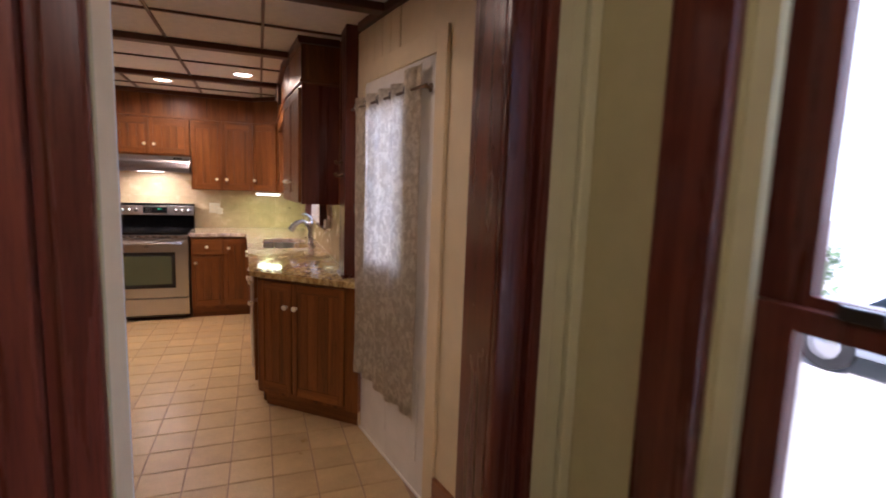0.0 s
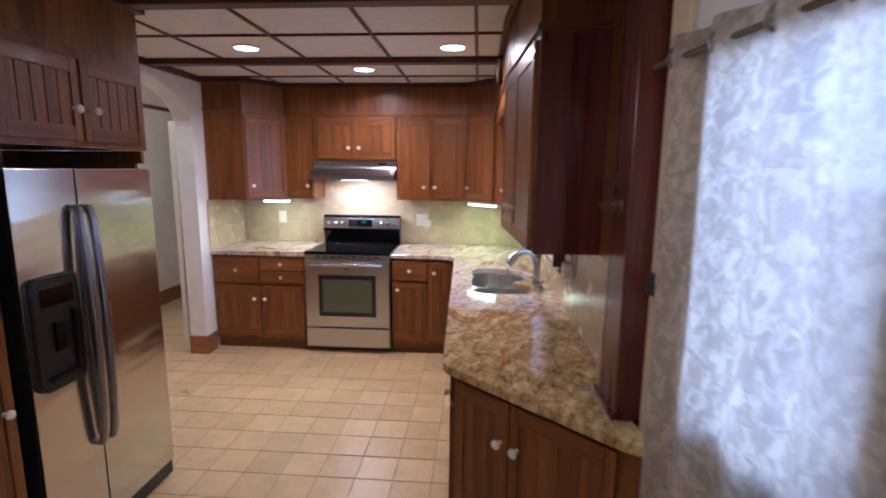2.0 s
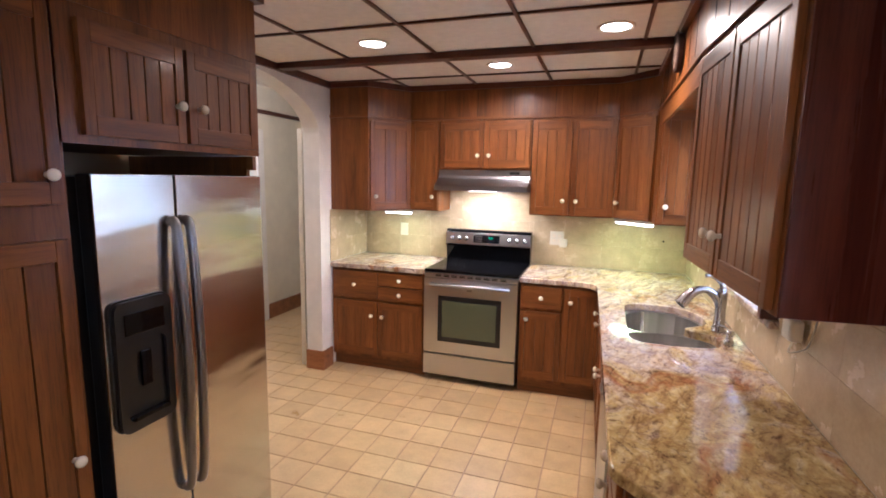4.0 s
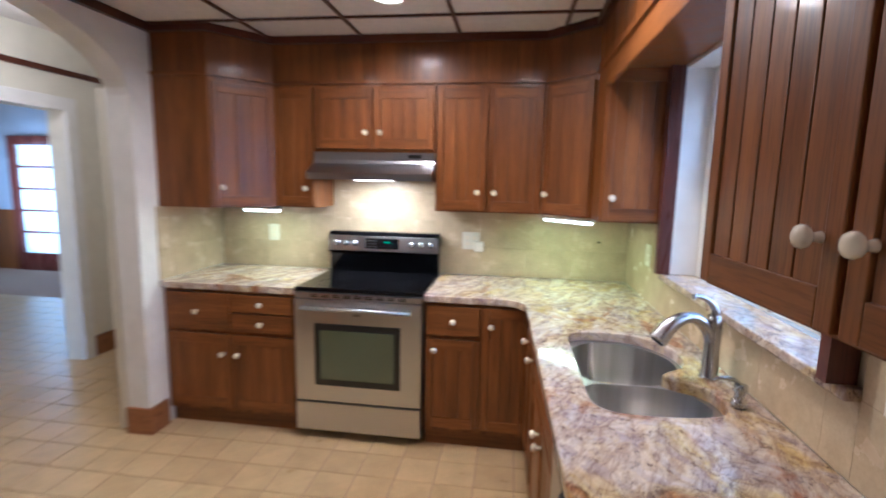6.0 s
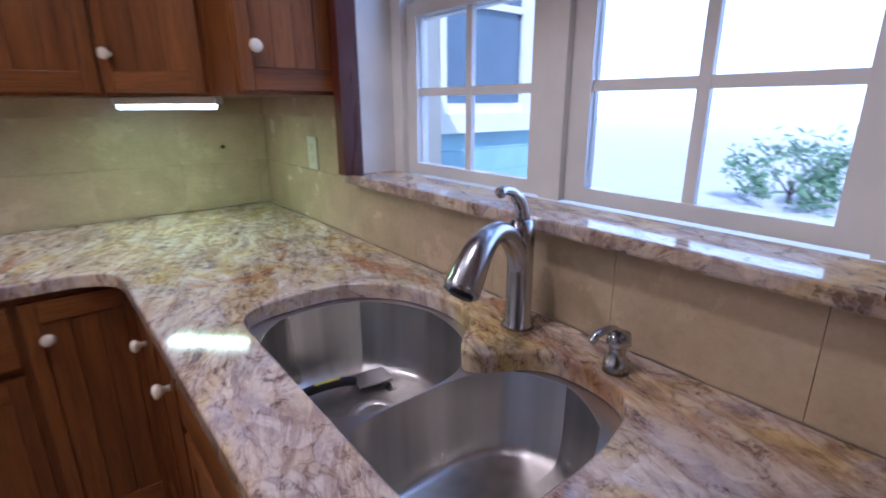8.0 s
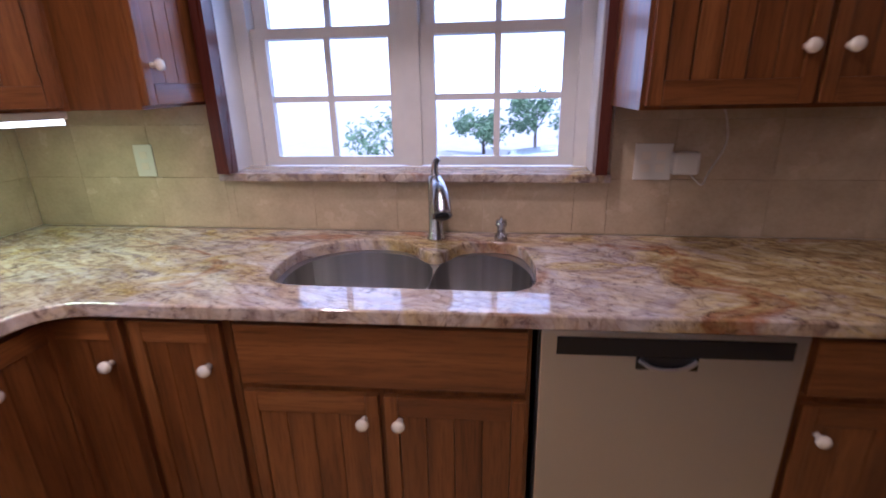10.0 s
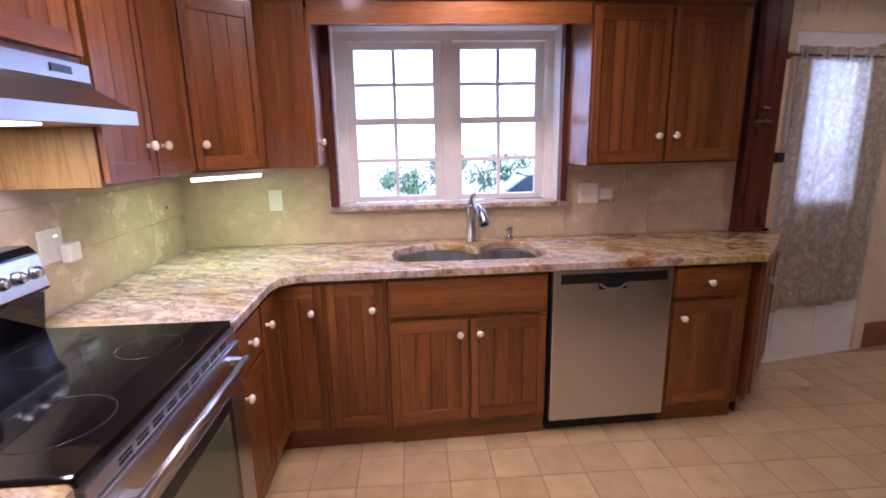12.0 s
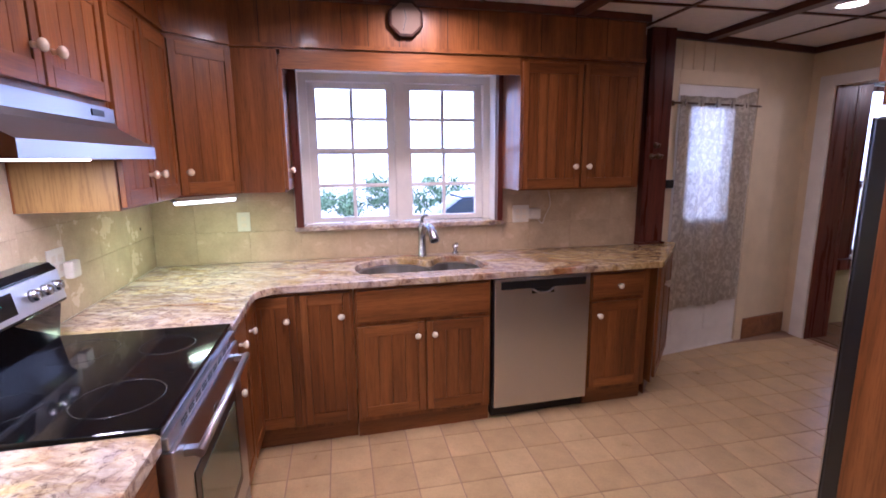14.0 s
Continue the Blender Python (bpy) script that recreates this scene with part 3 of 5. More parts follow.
solid("fridge_end_panel", boxes((LX + 0.002, FX - 0.056, 2.036, 2.056, 0, 1.719), (FX - 0.0555, FX - 0.02, 2.036, 2.056, 1.66, 1.719), bevel=0.002), oak, "reddish-brown oak end panel beside the refrigerator", "panel")
bm = boxes((LX + 0.002, FX, 0.55, 2.052, SZ, CEIL - 0.002))
setting("soffit_fridge", bm, oak, "dark reddish-brown wood soffit above the pantry")
bm = bmesh.new()
prism(bm, [(FX, 0.55), (FX + 0.03, 0.55), (FX + 0.03, 2.082), (FX, 2.082)], CEIL - 0.045, CEIL - 0.003)
prism(bm, [(LX, 2.052), (FX, 2.052), (FX, 2.082), (LX, 2.082)], CEIL - 0.045, CEIL - 0.003)
setting("trim_crown_fridge", bm, beam_wood)

fr = thing("refrigerator", "stainless steel side-by-side refrigerator with a black dispenser", "refrigerator", pose(-1.487, 1.262, 0, 0, 0, 90))
part("body", boxes((0.005, 0.765, 0.02, 0.66, 0.05, 1.625), bevel=0.004), black_plastic, fr, "black refrigerator case")
for k, (a, b) in enumerate(((0.028, 0.317), (0.323, 0.77))):
    d = part("door", boxes((a, b, -0.050, 0.012, 0.095, 1.635), bevel=0.010), black_plastic, fr, "black edged refrigerator door")
    part("front_panel", boxes((a + 0.001, b - 0.001, -0.056, -0.0505, 0.096, 1.634), bevel=0.0025), fridge_steel, d, "brushed stainless steel front")
    hx = b - 0.026 if k == 0 else a + 0.026
    part("handle", tube(smooth_path([(hx, -0.056, 1.475), (hx, -0.088, 1.44), (hx, -0.104, 1.1), (hx, -0.104, 0.85), (hx, -0.088, 0.515), (hx, -0.056, 0.48)]), 0.0165), handle_steel, d, "grey steel bar handle")
part("grille", boxes((0.0, 0.77, -0.045, 0.02, 0.012, 0.088), bevel=0.006), black_plastic, fr, "black toe grille")
bm = bmesh.new()
prism(bm, rounded([(0.045, 0.80), (0.26, 0.80), (0.26, 1.24), (0.045, 1.24)], [0.035] * 4, 5), 0.050, 0.064, 0.004)
bm.transform(Matrix.Rotation(math.pi / 2, 4, "X"))
dsp = part("dispenser", bm, black_plastic, fr, "black ice and water dispenser")
bm = slab_with_holes(rounded([(0.05, 0.80), (0.255, 0.80), (0.255, 1.235), (0.05, 1.235)], [0.035] * 4, 5), [rounded([(0.075, 0.835), (0.23, 0.835), (0.23, 1.10), (0.075, 1.10)], [0.03] * 4, 5)], 0.065, 0.078)
bm.transform(Matrix.Rotation(math.pi / 2, 4, "X"))
part("dispenser_frame", bm, black_plastic, dsp, "glossy black dispenser frame")

# ---- stove ----
ST = pose(-1.335, 3.84, 0)
st = thing("stove", "stainless steel electric range with a black glass cooktop", "stove", ST)
part("body", boxes((0.004, 0.756, 0.03, 0.63, 0.03, 0.898)), black_plastic, st, "black range body")
part("cooktop", boxes((0.0, 0.76, 0.0, 0.60, 0.899, 0.925), bevel=0.006), black_glass, st, "black ceramic glass cooktop")
ov = part("oven_door", boxes((0.004, 0.756, -0.02, 0.028, 0.245, 0.858), bevel=0.006), steel, st, "brushed steel oven door")
part("window_trim", boxes((0.125, 0.635, -0.0235, -0.019, 0.345, 0.72), bevel=0.0015), black_plastic, ov, "black oven window border")
part("window", boxes((0.16, 0.60, -0.026, -0.0237, 0.385, 0.68), bevel=0.0008), oven_glass, ov, "oven window glass with a greenish reflection in its colour")
part("handle", tube([(0.06, -0.06, 0.815), (0.70, -0.06, 0.815)], 0.012), steel, ov, "round steel oven handle")
for hx in (0.08, 0.68):
    part("bracket", boxes((hx - 0.012, hx + 0.012, -0.055, -0.018, 0.805, 0.825)), steel, ov)
part("vent_strip", boxes((0.004, 0.756, -0.012, 0.028, 0.862, 0.896), bevel=0.004), steel, st)
part("drawer", boxes((0.004, 0.756, -0.02, 0.028, 0.06, 0.235), bevel=0.006), steel, st, "brushed steel storage drawer")
bm = bmesh.new()
prof = [(0.575, 0.925), (0.555, 1.045), (0.535, 1.06), (0.555, 1.175), (0.575, 1.195), (0.64, 1.195), (0.64, 0.925)]
a0 = [bm.verts.new((0.002, y, z)) for y, z in prof]
a1 = [bm.verts.new((0.758, y, z)) for y, z in prof]
bm.faces.new(a0)
bm.faces.new(a1[::-1])
for i in range(len(prof)):
    j = (i + 1) % len(prof)
    bm.faces.new((a0[j], a0[i], a1[i], a1[j]))
bmesh.ops.recalc_face_normals(bm, faces=bm.faces[:])
bk = part("back_guard", bm, black_glass, st, "black back guard")
tilt = pose(0.38, 0.546, 1.118, -9.9)
part("control_panel", boxes((-0.375, 0.375, -0.006, 0.004, -0.052, 0.052), bevel=0.003), steel, bk, "brushed steel control panel", tilt)
part("display", boxes((-0.125, 0.11, -0.010, -0.005, -0.034, 0.036), bevel=0.002), black_glass, bk, "black display with a green clock", tilt)
for kx in (-0.32, -0.255, -0.19, 0.20, 0.265, 0.33):
    part("knob", lathe([(0, 0), (0.021, 0), (0.02, 0.012), (0.017, 0.022), (0, 0.023)], 16, Matrix.Rotation(math.pi / 2, 4, "X")), chrome, bk, "silver control knob", tilt @ pose(kx, -0.006, 0.0))

# ---- range hood ----
hd = thing("range_hood", "stainless steel under-cabinet range hood", "range hood", pose(-1.335, 4.0, 0))
bm = bmesh.new()
prof = [(0.035, 1.545), (0.035, 1.585), (0.14, 1.645), (0.15, 1.665), (0.15, 1.713), (0.49, 1.713), (0.49, 1.545)]
a0 = [bm.verts.new((0.0, y, z)) for y, z in prof]
a1 = [bm.verts.new((0.762, y, z)) for y, z in prof]
bm.faces.new(a0)
bm.faces.new(a1[::-1])
for i in range(len(prof)):
    j = (i + 1) % len(prof)
    bm.faces.new((a0[j], a0[i], a1[i], a1[j]))
bmesh.ops.recalc_face_normals(bm, faces=bm.faces[:])
part("shell", bm, hood_steel, hd, "brushed steel hood shell")
lamp_light("hood_light", "AREA", pose(-0.955, 4.24, 1.535), 4.6, (1.0, 0.88, 0.66), 0.3, 0.08)


# ---- worktops ----
def softened(outline, n=96, passes=3):
    """The same outline in even steps, its bends eased."""
    pts = [Vector(p) for p in outline]
    m = len(pts)
    lens = [(pts[(i + 1) % m] - pts[i]).length for i in range(m)]
    total, out, i, done = sum(lens), [], 0, 0.0
    for k in range(n):
        s = total * k / n
        while done + lens[i] < s:
            done += lens[i]
            i += 1
        out.append(pts[i].lerp(pts[(i + 1) % m], (s - done) / lens[i]))
    for _ in range(passes):
        out = [(out[q - 1] + out[q] * 2 + out[(q + 1) % n]) / 4 for q in range(n)]
    return [tuple(p) for p in out]


SINK_L = [(0.155, 2.895), (0.165, 3.27), (0.35, 3.335), (0.50, 3.24), (0.535, 3.06), (0.44, 2.895)]
SINK_R = [(0.155, 2.87), (0.44, 2.87), (0.525, 2.80), (0.52, 2.68), (0.40, 2.585), (0.19, 2.585)]


HOLE = softened(rounded([(0.15, 3.33), (0.15, 2.58), (0.40, 2.58), (0.545, 2.62), (0.545, 2.81), (0.42, 2.86), (0.42, 2.91), (0.55, 2.99), (0.55, 3.20), (0.42, 3.345)], [0.09, 0.09, 0.07, 0.07, 0.06, 0.035, 0.035, 0.08, 0.1, 0.08], 6), 120, 4)
outline = rounded([(-0.571, WY + 0.004), (-0.571, 3.835), (-0.015, 3.835), (0.055, 1.495), (0.62, 0.985), (0.665, 0.99), (0.660, 1.094), (WX + 0.004, 1.10), (WX + 0.004, WY + 0.004)], [0, 0.0, 0.14, 0.035, 0.03, 0.0, 0, 0, 0])
top = solid("worktop", slab_with_holes(outline, [HOLE], 0.876, TOP, 0.006), granite, "polished cream, rust and grey granite worktop with an undermounted sink", "worktop")
bm = bmesh.new()
prism(bm, rounded([(LX + 0.002, 3.835), (-1.338, 3.835), (-1.338, WY + 0.004), (LX + 0.002, WY + 0.004)], [0, 0.02, 0, 0]), 0.876, TOP, 0.006)
solid("worktop", bm, granite, "polished granite worktop between the arch and the stove", "worktop")


def bowl(outline, z0, z1):
    bm = bmesh.new()
    c = Vector((sum(p[0] for p in outline) / len(outline), sum(p[1] for p in outline) / len(outline), 0))
    rings = []
    for s, z in ((1.0, z1), (0.985, z0 + 0.07), (0.972, z0 + 0.045), (0.94, z0 + 0.022), (0.885, z0 + 0.009), (0.80, z0 + 0.003), (0.5, z0), (0.12, z0 - 0.003)):
        rings.append([bm.verts.new((c.x + (x - c.x) * s, c.y + (y - c.y) * s, z)) for x, y in outline])
    for a, b in zip(rings, rings[1:]):
        for i in range(len(a)):
            j = (i + 1) % len(a)
            bm.faces.new((a[i], a[j], b[j], b[i])).smooth = True
    bm.faces.new(rings[-1])
    return bm


sk = thing("sink", "stainless steel double-bowl undermounted sink", "sink")


def swelled(outline, by):
    """The outline grown about its middle."""
    cx, cy = (sum(p[k] for p in outline) / len(outline) for k in (0, 1))
    return [(cx + (x - cx) * by, cy + (y - cy) * by) for x, y in outline]


OL = swelled(softened(rounded(SINK_L, [0.09, 0.12, 0.12, 0.11, 0.10, 0.08], 7), 96, 14), 1.07)
OR = swelled(softened(rounded(SINK_R, [0.08, 0.06, 0.08, 0.08, 0.12, 0.10], 7), 96, 10), 1.055)
part("bowl", bowl(OL, 0.69, 0.872), bowl_steel, sk, "large steel bowl")
part("bowl", bowl(OR, 0.71, 0.872), bowl_steel, sk, "small steel bowl")
part("rim", slab_with_holes(rounded([(0.12, 3.37), (0.12, 2.55), (0.57, 2.55), (0.57, 3.37)], [0.05] * 4), [OL, OR], 0.868, 0.874), steel, sk)

# ---- window over the sink ----
w1 = tagged(new("window_1"), "white double-hung twin window above the sink", "window", "", "structure")
GX = 0.80
Y0, Y1, Z0, Z1 = 2.39, 3.635, 1.13, 2.075
glass = material("window_glass", (1, 1, 1), 0.0)
_, gb = nodes_of(glass)
gb.inputs["Transmission Weight"].default_value = 1.0
gb.inputs["IOR"].default_value = 1.01
part("window_frame", boxes((GX - 0.03, GX + 0.07, Y0, Y0 + 0.045, Z0, Z1), (GX - 0.03, GX + 0.07, Y1 - 0.05, Y1, Z0, Z1), (GX - 0.03, GX + 0.07, Y0 + 0.045, Y1 - 0.05, Z1 - 0.05, Z1),
                           (GX + 0.021, GX + 0.07, Y0 + 0.045, Y1 - 0.05, Z0, Z0 + 0.02), (GX - 0.028, GX + 0.068, 2.975, 3.035, Z0, Z1 - 0.05)), white_paint, w1)


def sash(y0, y1, z0, z1, x):
    s = part("sash", boxes((x, x + 0.03, y0, y0 + 0.05, z0, z1), (x, x + 0.03, y1 - 0.05, y1, z0, z1), (x, x + 0.03, y0 + 0.05, y1 - 0.05, z0, z0 + 0.032), (x, x + 0.03, y0 + 0.05, y1 - 0.05, z1 - 0.035, z1)), white_paint, w1)
    ym, zm = (y0 + y1) / 2, (z0 + z1) / 2
    part("muntin", boxes((x + 0.008, x + 0.022, ym - 0.011, ym + 0.011, z0 + 0.032, z1 - 0.035), (x + 0.0095, x + 0.0205, y0 + 0.05, y1 - 0.05, zm - 0.011, zm + 0.011)), white_paint, s)
    p = part("pane", boxes((x + 0.013, x + 0.017, y0 + 0.05, y1 - 0.05, z0 + 0.032, z1 - 0.035)), glass, s)
    p.visible_shadow = False


for a, b in ((2.4355, 2.9745), (3.0355, 3.5845)):
    sash(a, b, Z0 + 0.001, 1.612, GX - 0.01)
    sash(a, b, 1.575, Z1 - 0.051, GX + 0.025)
setting("window_casing", boxes((WX + 0.003, GX - 0.031, Y1, 3.659, 1.131, 2.099), (WX + 0.003, GX - 0.031, 2.361, Y0, 1.131, 2.099), (WX + 0.004, GX - 0.031, Y0, Y1, Z1 + 0.001, 2.098)), white_paint)
setting("window_surround", boxes((0.59, WX + 0.002, 3.632, 3.676, 1.131, SZ - 0.021), (0.59, WX + 0.002, 2.35, 2.386, 1.131, SZ - 0.021)), casing_wood, "dark red wood strips beside the window")
solid("sill", boxes((WX - 0.035, GX - 0.03, 2.33, 3.69, 1.10, 1.13), bevel=0.006), granite, "granite window sill", "sill")

# ---- curtained door ----
d2 = tagged(new("door_1"), "white painted back door with a glazed upper half", "door", "", "structure")
d2.matrix_basis = DWM
part("door_leaf", boxes((0.838, 0.878, 0.13, 0.93, 0.01, 1.08), (0.838, 0.878, 0.13, 0.40, 1.08, 2.03), (0.838, 0.878, 0.80, 0.93, 1.08, 2.03), (0.838, 0.878, 0.40, 0.80, 1.90, 2.03), (0.842, 0.874, 0.125, 0.935, 2.031, 2.055)), white_paint, d2)
p = part("pane", boxes((0.850, 0.856, 0.40, 0.80, 1.08, 1.90)), glass, d2)
p.visible_shadow = False
setting("trim_door", boxes((DOORX - 0.02, DOORX - 0.001, 0.942, 1.03, 0, 2.15), (DOORX - 0.02, DOORX - 0.001, 0.03, 0.118, 0, 2.15), (DOORX - 0.02, DOORX - 0.001, 0.118, 0.942, 2.052, 2.15), bevel=0.003), wall_paint).matrix_basis = DWM
# post at the worktop's end
ps = solid("post", boxes((0.597, 0.700, 1.125, 1.310, TOP + 0.001, CEIL - 0.003), bevel=0.004), casing_wood, "dark wood post standing on the worktop end", "post")

# dishwasher
dw = thing("dishwasher", "stainless steel built-in dishwasher with a pocket handle", "dishwasher", SINK(2.59))
part("tub", boxes((0.01, 0.61, 0.02, 0.58, 0.02, 0.872)), black_plastic, dw, "black dishwasher tub")
part("door", boxes((0.012, 0.61, -0.028, 0.018, 0.085, 0.868), bevel=0.005), steel, dw, "brushed steel door")
part("toe_panel", boxes((0.012, 0.61, 0.02, 0.03, 0.012, 0.083)), black_plastic, dw)
part("control_strip", boxes((0.05, 0.58, -0.031, -0.027, 0.805, 0.852), bevel=0.0015), black_plastic, dw, "black control strip")

# faucet
fc = thing("faucet", "brushed nickel pull-out kitchen faucet", "faucet", pose(0.575, 2.90, TOP, 0, 0, 14))
part("base", lathe([(0, 0), (0.032, 0), (0.031, 0.006), (0.026, 0.012), (0.025, 0.15), (0.026, 0.19), (0.02, 0.215), (0, 0.22)], 24), chrome, fc)
part("spout", tube(smooth_path([(0, 0, 0.10), (-0.022, 0, 0.165), (-0.075, 0, 0.208), (-0.14, 0, 0.192), (-0.195, 0, 0.13)]), [0.02] * 10 + [0.0195, 0.019, 0.0185, 0.0185, 0.019, 0.020, 0.0215, 0.023, 0.0245, 0.026, 0.0275, 0.029, 0.030, 0.0305, 0.031], 20), chrome, fc)
part("aerator", lathe([(0, 0), (0.021, 0), (0.021, 0.006), (0, 0.006)], 20), black_plastic, fc, "dark spray face", pose(-0.196, 0, 0.1255, 0, 42, 0))
part("lever", tube(smooth_path([(0.004, 0, 0.205), (-0.002, 0.0, 0.238), (-0.03, 0, 0.268), (-0.065, 0, 0.280), (-0.085, 0, 0.276)], 5), [0.014] * 5 + [0.012] * 5 + [0.009] * 5 + [0.008, 0.0085, 0.009, 0.0095, 0.01, 0.008]), chrome, fc)
sp = thing("soap_dispenser", "brushed nickel soap dispenser beside the faucet", "soap dispenser", pose(0.575, 2.68, TOP))
part("pump_base", lathe([(0, 0), (0.022, 0), (0.021, 0.02), (0.014, 0.025), (0.014, 0.045), (0.02, 0.05), (0.018, 0.068), (0, 0.07)], 20), chrome, sp)
part("nozzle", tube(smooth_path([(0, 0, 0.065), (-0.02, 0, 0.082), (-0.06, 0, 0.085), (-0.075, 0, 0.075)]), 0.006), chrome, sp)

# lights in the ceiling and under the cabinets
_, gl = nodes_of(glow_warm)
gl.inputs["Emission Color"].default_value = (1.0, 0.86, 0.66, 1)
gl.inputs["Emission Strength"].default_value = 4.5
for lx, ly in DOWNLIGHTS:
    dl = thing("downlight", "round recessed ceiling downlight, lit warm white", "ceiling light", pose(lx, ly, CEIL), "ceiling downlights")
    part("trim_ring", lathe([(0.072, -0.001), (0.092, -0.001), (0.092, -0.006), (0.084, -0.009), (0.074, -0.006), (0.072, -0.001)], 32), white_plastic, dl)
    part("lens", lathe([(0, -0.004), (0.071, -0.004), (0.071, -0.001), (0, -0.001)], 32), glow_warm, dl, "glowing round lens")

# dining room round the doorway
setting("dining_wall_end", boxes((0.74, 1.0, DY - 0.20, DY - 0.181, 0, 2.6), (-2.2, -0.19, DY - 0.20, DY - 0.181, 0, 2.6), (-0.19, 0.74, DY - 0.20, DY - 0.181, 2.08, 2.6)), olive_paint)
setting("trim_dining_casing", boxes((0.722, 0.79, DY - 0.235, DY - 0.201, 0, 2.22), (0.792, 0.818, DY - 0.222, DY - 0.201, 0, 2.22), (0.820, 0.858, DY - 0.245, DY - 0.201, 0, 2.22), (-0.262, -0.19, DY - 0.235, DY - 0.201, 0, 2.22), (-0.292, -0.264, DY - 0.222, DY - 0.201, 0, 2.22), (-0.40, -0.294, DY - 0.245, DY - 0.201, 0, 2.22), (-0.19, 0.722, DY - 0.235, DY - 0.201, 2.08, 2.22), bevel=0.008), casing_wood, "dark red varnished door casing")
setting("trim_door_jamb", boxes((0.722, 0.7345, DY - 0.20, DY, 0, 2.08), bevel=0.003), casing_wood, "dark red varnished doorway lining")
# black toe space and dispenser recess
part("dispenser_panel", boxes((0.08, 0.225, -0.0815, -0.0785, 1.125, 1.195), bevel=0.0015), black_glass, dsp, "glossy black dispenser panel")
part("dispenser_tray", boxes((0.085, 0.22, -0.092, -0.0645, 0.838, 0.852), bevel=0.003), black_glass, dsp, "glossy black drip tray")
part("dispenser_paddle", boxes((0.135, 0.172, -0.076, -0.0645, 0.94, 1.06), bevel=0.004), black_glass, dsp)

# curtain and rod on the back door
lace = material("curtain_fabric", (0.46, 0.40, 0.33), 0.9)
nt, b = nodes_of(lace)
v = coords(nt, (1, 1, 0.7))
motif = noise_of(nt, v, 36, 4, 0.65, 0.8)
mask = ramp(nt, motif, [(0.44, (0, 0, 0)), (0.60, (1, 1, 1))])
weave = ramp(nt, noise_of(nt, coords(nt, (1, 5, 5)), 60, 2), [(0.35, (0.90, 0.90, 0.90)), (0.6, (1, 1, 1))])
fabric_color = mix(nt, mix(nt, (0.62, 0.52, 0.36), (0.84, 0.76, 0.60), mask), weave, 0.8, "MULTIPLY")
nt.links.new(fabric_color, b.inputs["Base Color"])
out = nt.nodes["Material Output"]
trans = nt.nodes.new("ShaderNodeBsdfTranslucent")
nt.links.new(mix(nt, (0.60, 0.62, 0.66), (0.78, 0.80, 0.82), mask), trans.inputs[0])
clear = nt.nodes.new("ShaderNodeBsdfTransparent")
m1, m2 = nt.nodes.new("ShaderNodeMixShader"), nt.nodes.new("ShaderNodeMixShader")
m1.inputs[0].default_value = 0.27
nt.links.new(ramp(nt, motif, [(0.42, (0.10, 0.10, 0.10)), (0.60, (0.04, 0.04, 0.04))]), m2.inputs[0])
nt.links.new(b.outputs[0], m1.inputs[1])
nt.links.new(trans.outputs[0], m1.inputs[2])
nt.links.new(m1.outputs[0], m2.inputs[1])
nt.links.new(clear.outputs[0], m2.inputs[2])
nt.links.new(m2.outputs[0], out.inputs[0])


def curtain_sheet(y0, y1, z0, z1, waves, amp, x, header=0.0):
    """A gathered sheet: deep folds at its rod, softer ones below, its hem uneven."""
    bm = bmesh.new()
    n, rows = 120, 26
    grid = []
    for j in range(rows + 1):
        f = j / rows
        line = []
        for i in range(n + 1):
            u = i / n
            z = z1 + header * max(0.0, 1 - u / 0.25) ** 0.5 * (1 - f) - (z1 - z0) * f
            fold = math.sin(u * 2 * math.pi * waves + 0.5 * math.sin(3.1 * f))
            sway = amp * (1.0 - 0.35 * f) * fold + 0.007 * noise.noise(Vector((u * 6, f * 4, 1)))
            line.append(bm.verts.new((x + sway, y0 + (y1 - y0) * (u + 0.012 * math.sin(u * 9 + f * 3)), z + 0.008 * math.sin(u * 11) * f)))
        grid.append(line)
    for a, b2 in zip(grid, grid[1:]):
        for i in range(n):
            bm.faces.new((a[i], a[i + 1], b2[i + 1], b2[i])).smooth = True
    bmesh.ops.solidify(bm, geom=bm.faces[:], thickness=0.001)
    return bm


cu = thing("curtain", "grey-beige patterned sheer curtain with grommets on the back door", "curtain", DWM)
part("fabric", curtain_sheet(0.175, 0.955, 0.385, 1.965, 5, 0.018, 0.795, 0.06), lace, cu)
for k in range(5):
    gy = 0.175 + 0.78 * (k + 0.5) / 5
    part("grommet", lathe([(0.018, -0.003), (0.028, -0.003), (0.029, 0.0), (0.028, 0.003), (0.018, 0.003), (0.018, -0.003)], 20, Matrix.Rotation(math.pi / 2, 4, "Y")), chrome, cu, "silver grommet", pose(0.788, gy + 0.038, 1.915, 0, 0, 28))
rd = thing("curtain_rod", "bronze curtain rod with rounded ends on the back door", "curtain rod", DWM)
bronze = material("bronze", (0.16, 0.11, 0.07), 0.35, 0.9)
part("rod", tube(smooth_path([(0.835, 0.165, 1.915), (0.803, 0.17, 1.915), (0.795, 0.19, 1.915), (0.795, 0.97, 1.915), (0.803, 0.99, 1.915), (0.829, 0.995, 1.915)]), 0.007), bronze, rd)
for gy in (0.165, 0.995):
    part("bracket", lathe([(0, 0), (0.020, 0), (0.020, 0.004), (0.012, 0.010), (0, 0.010)], 16, Matrix.Rotation(-math.pi / 2, 4, "Y")), bronze, rd, "", pose(0.829 if gy > 0.5 else 0.838, gy, 1.915))
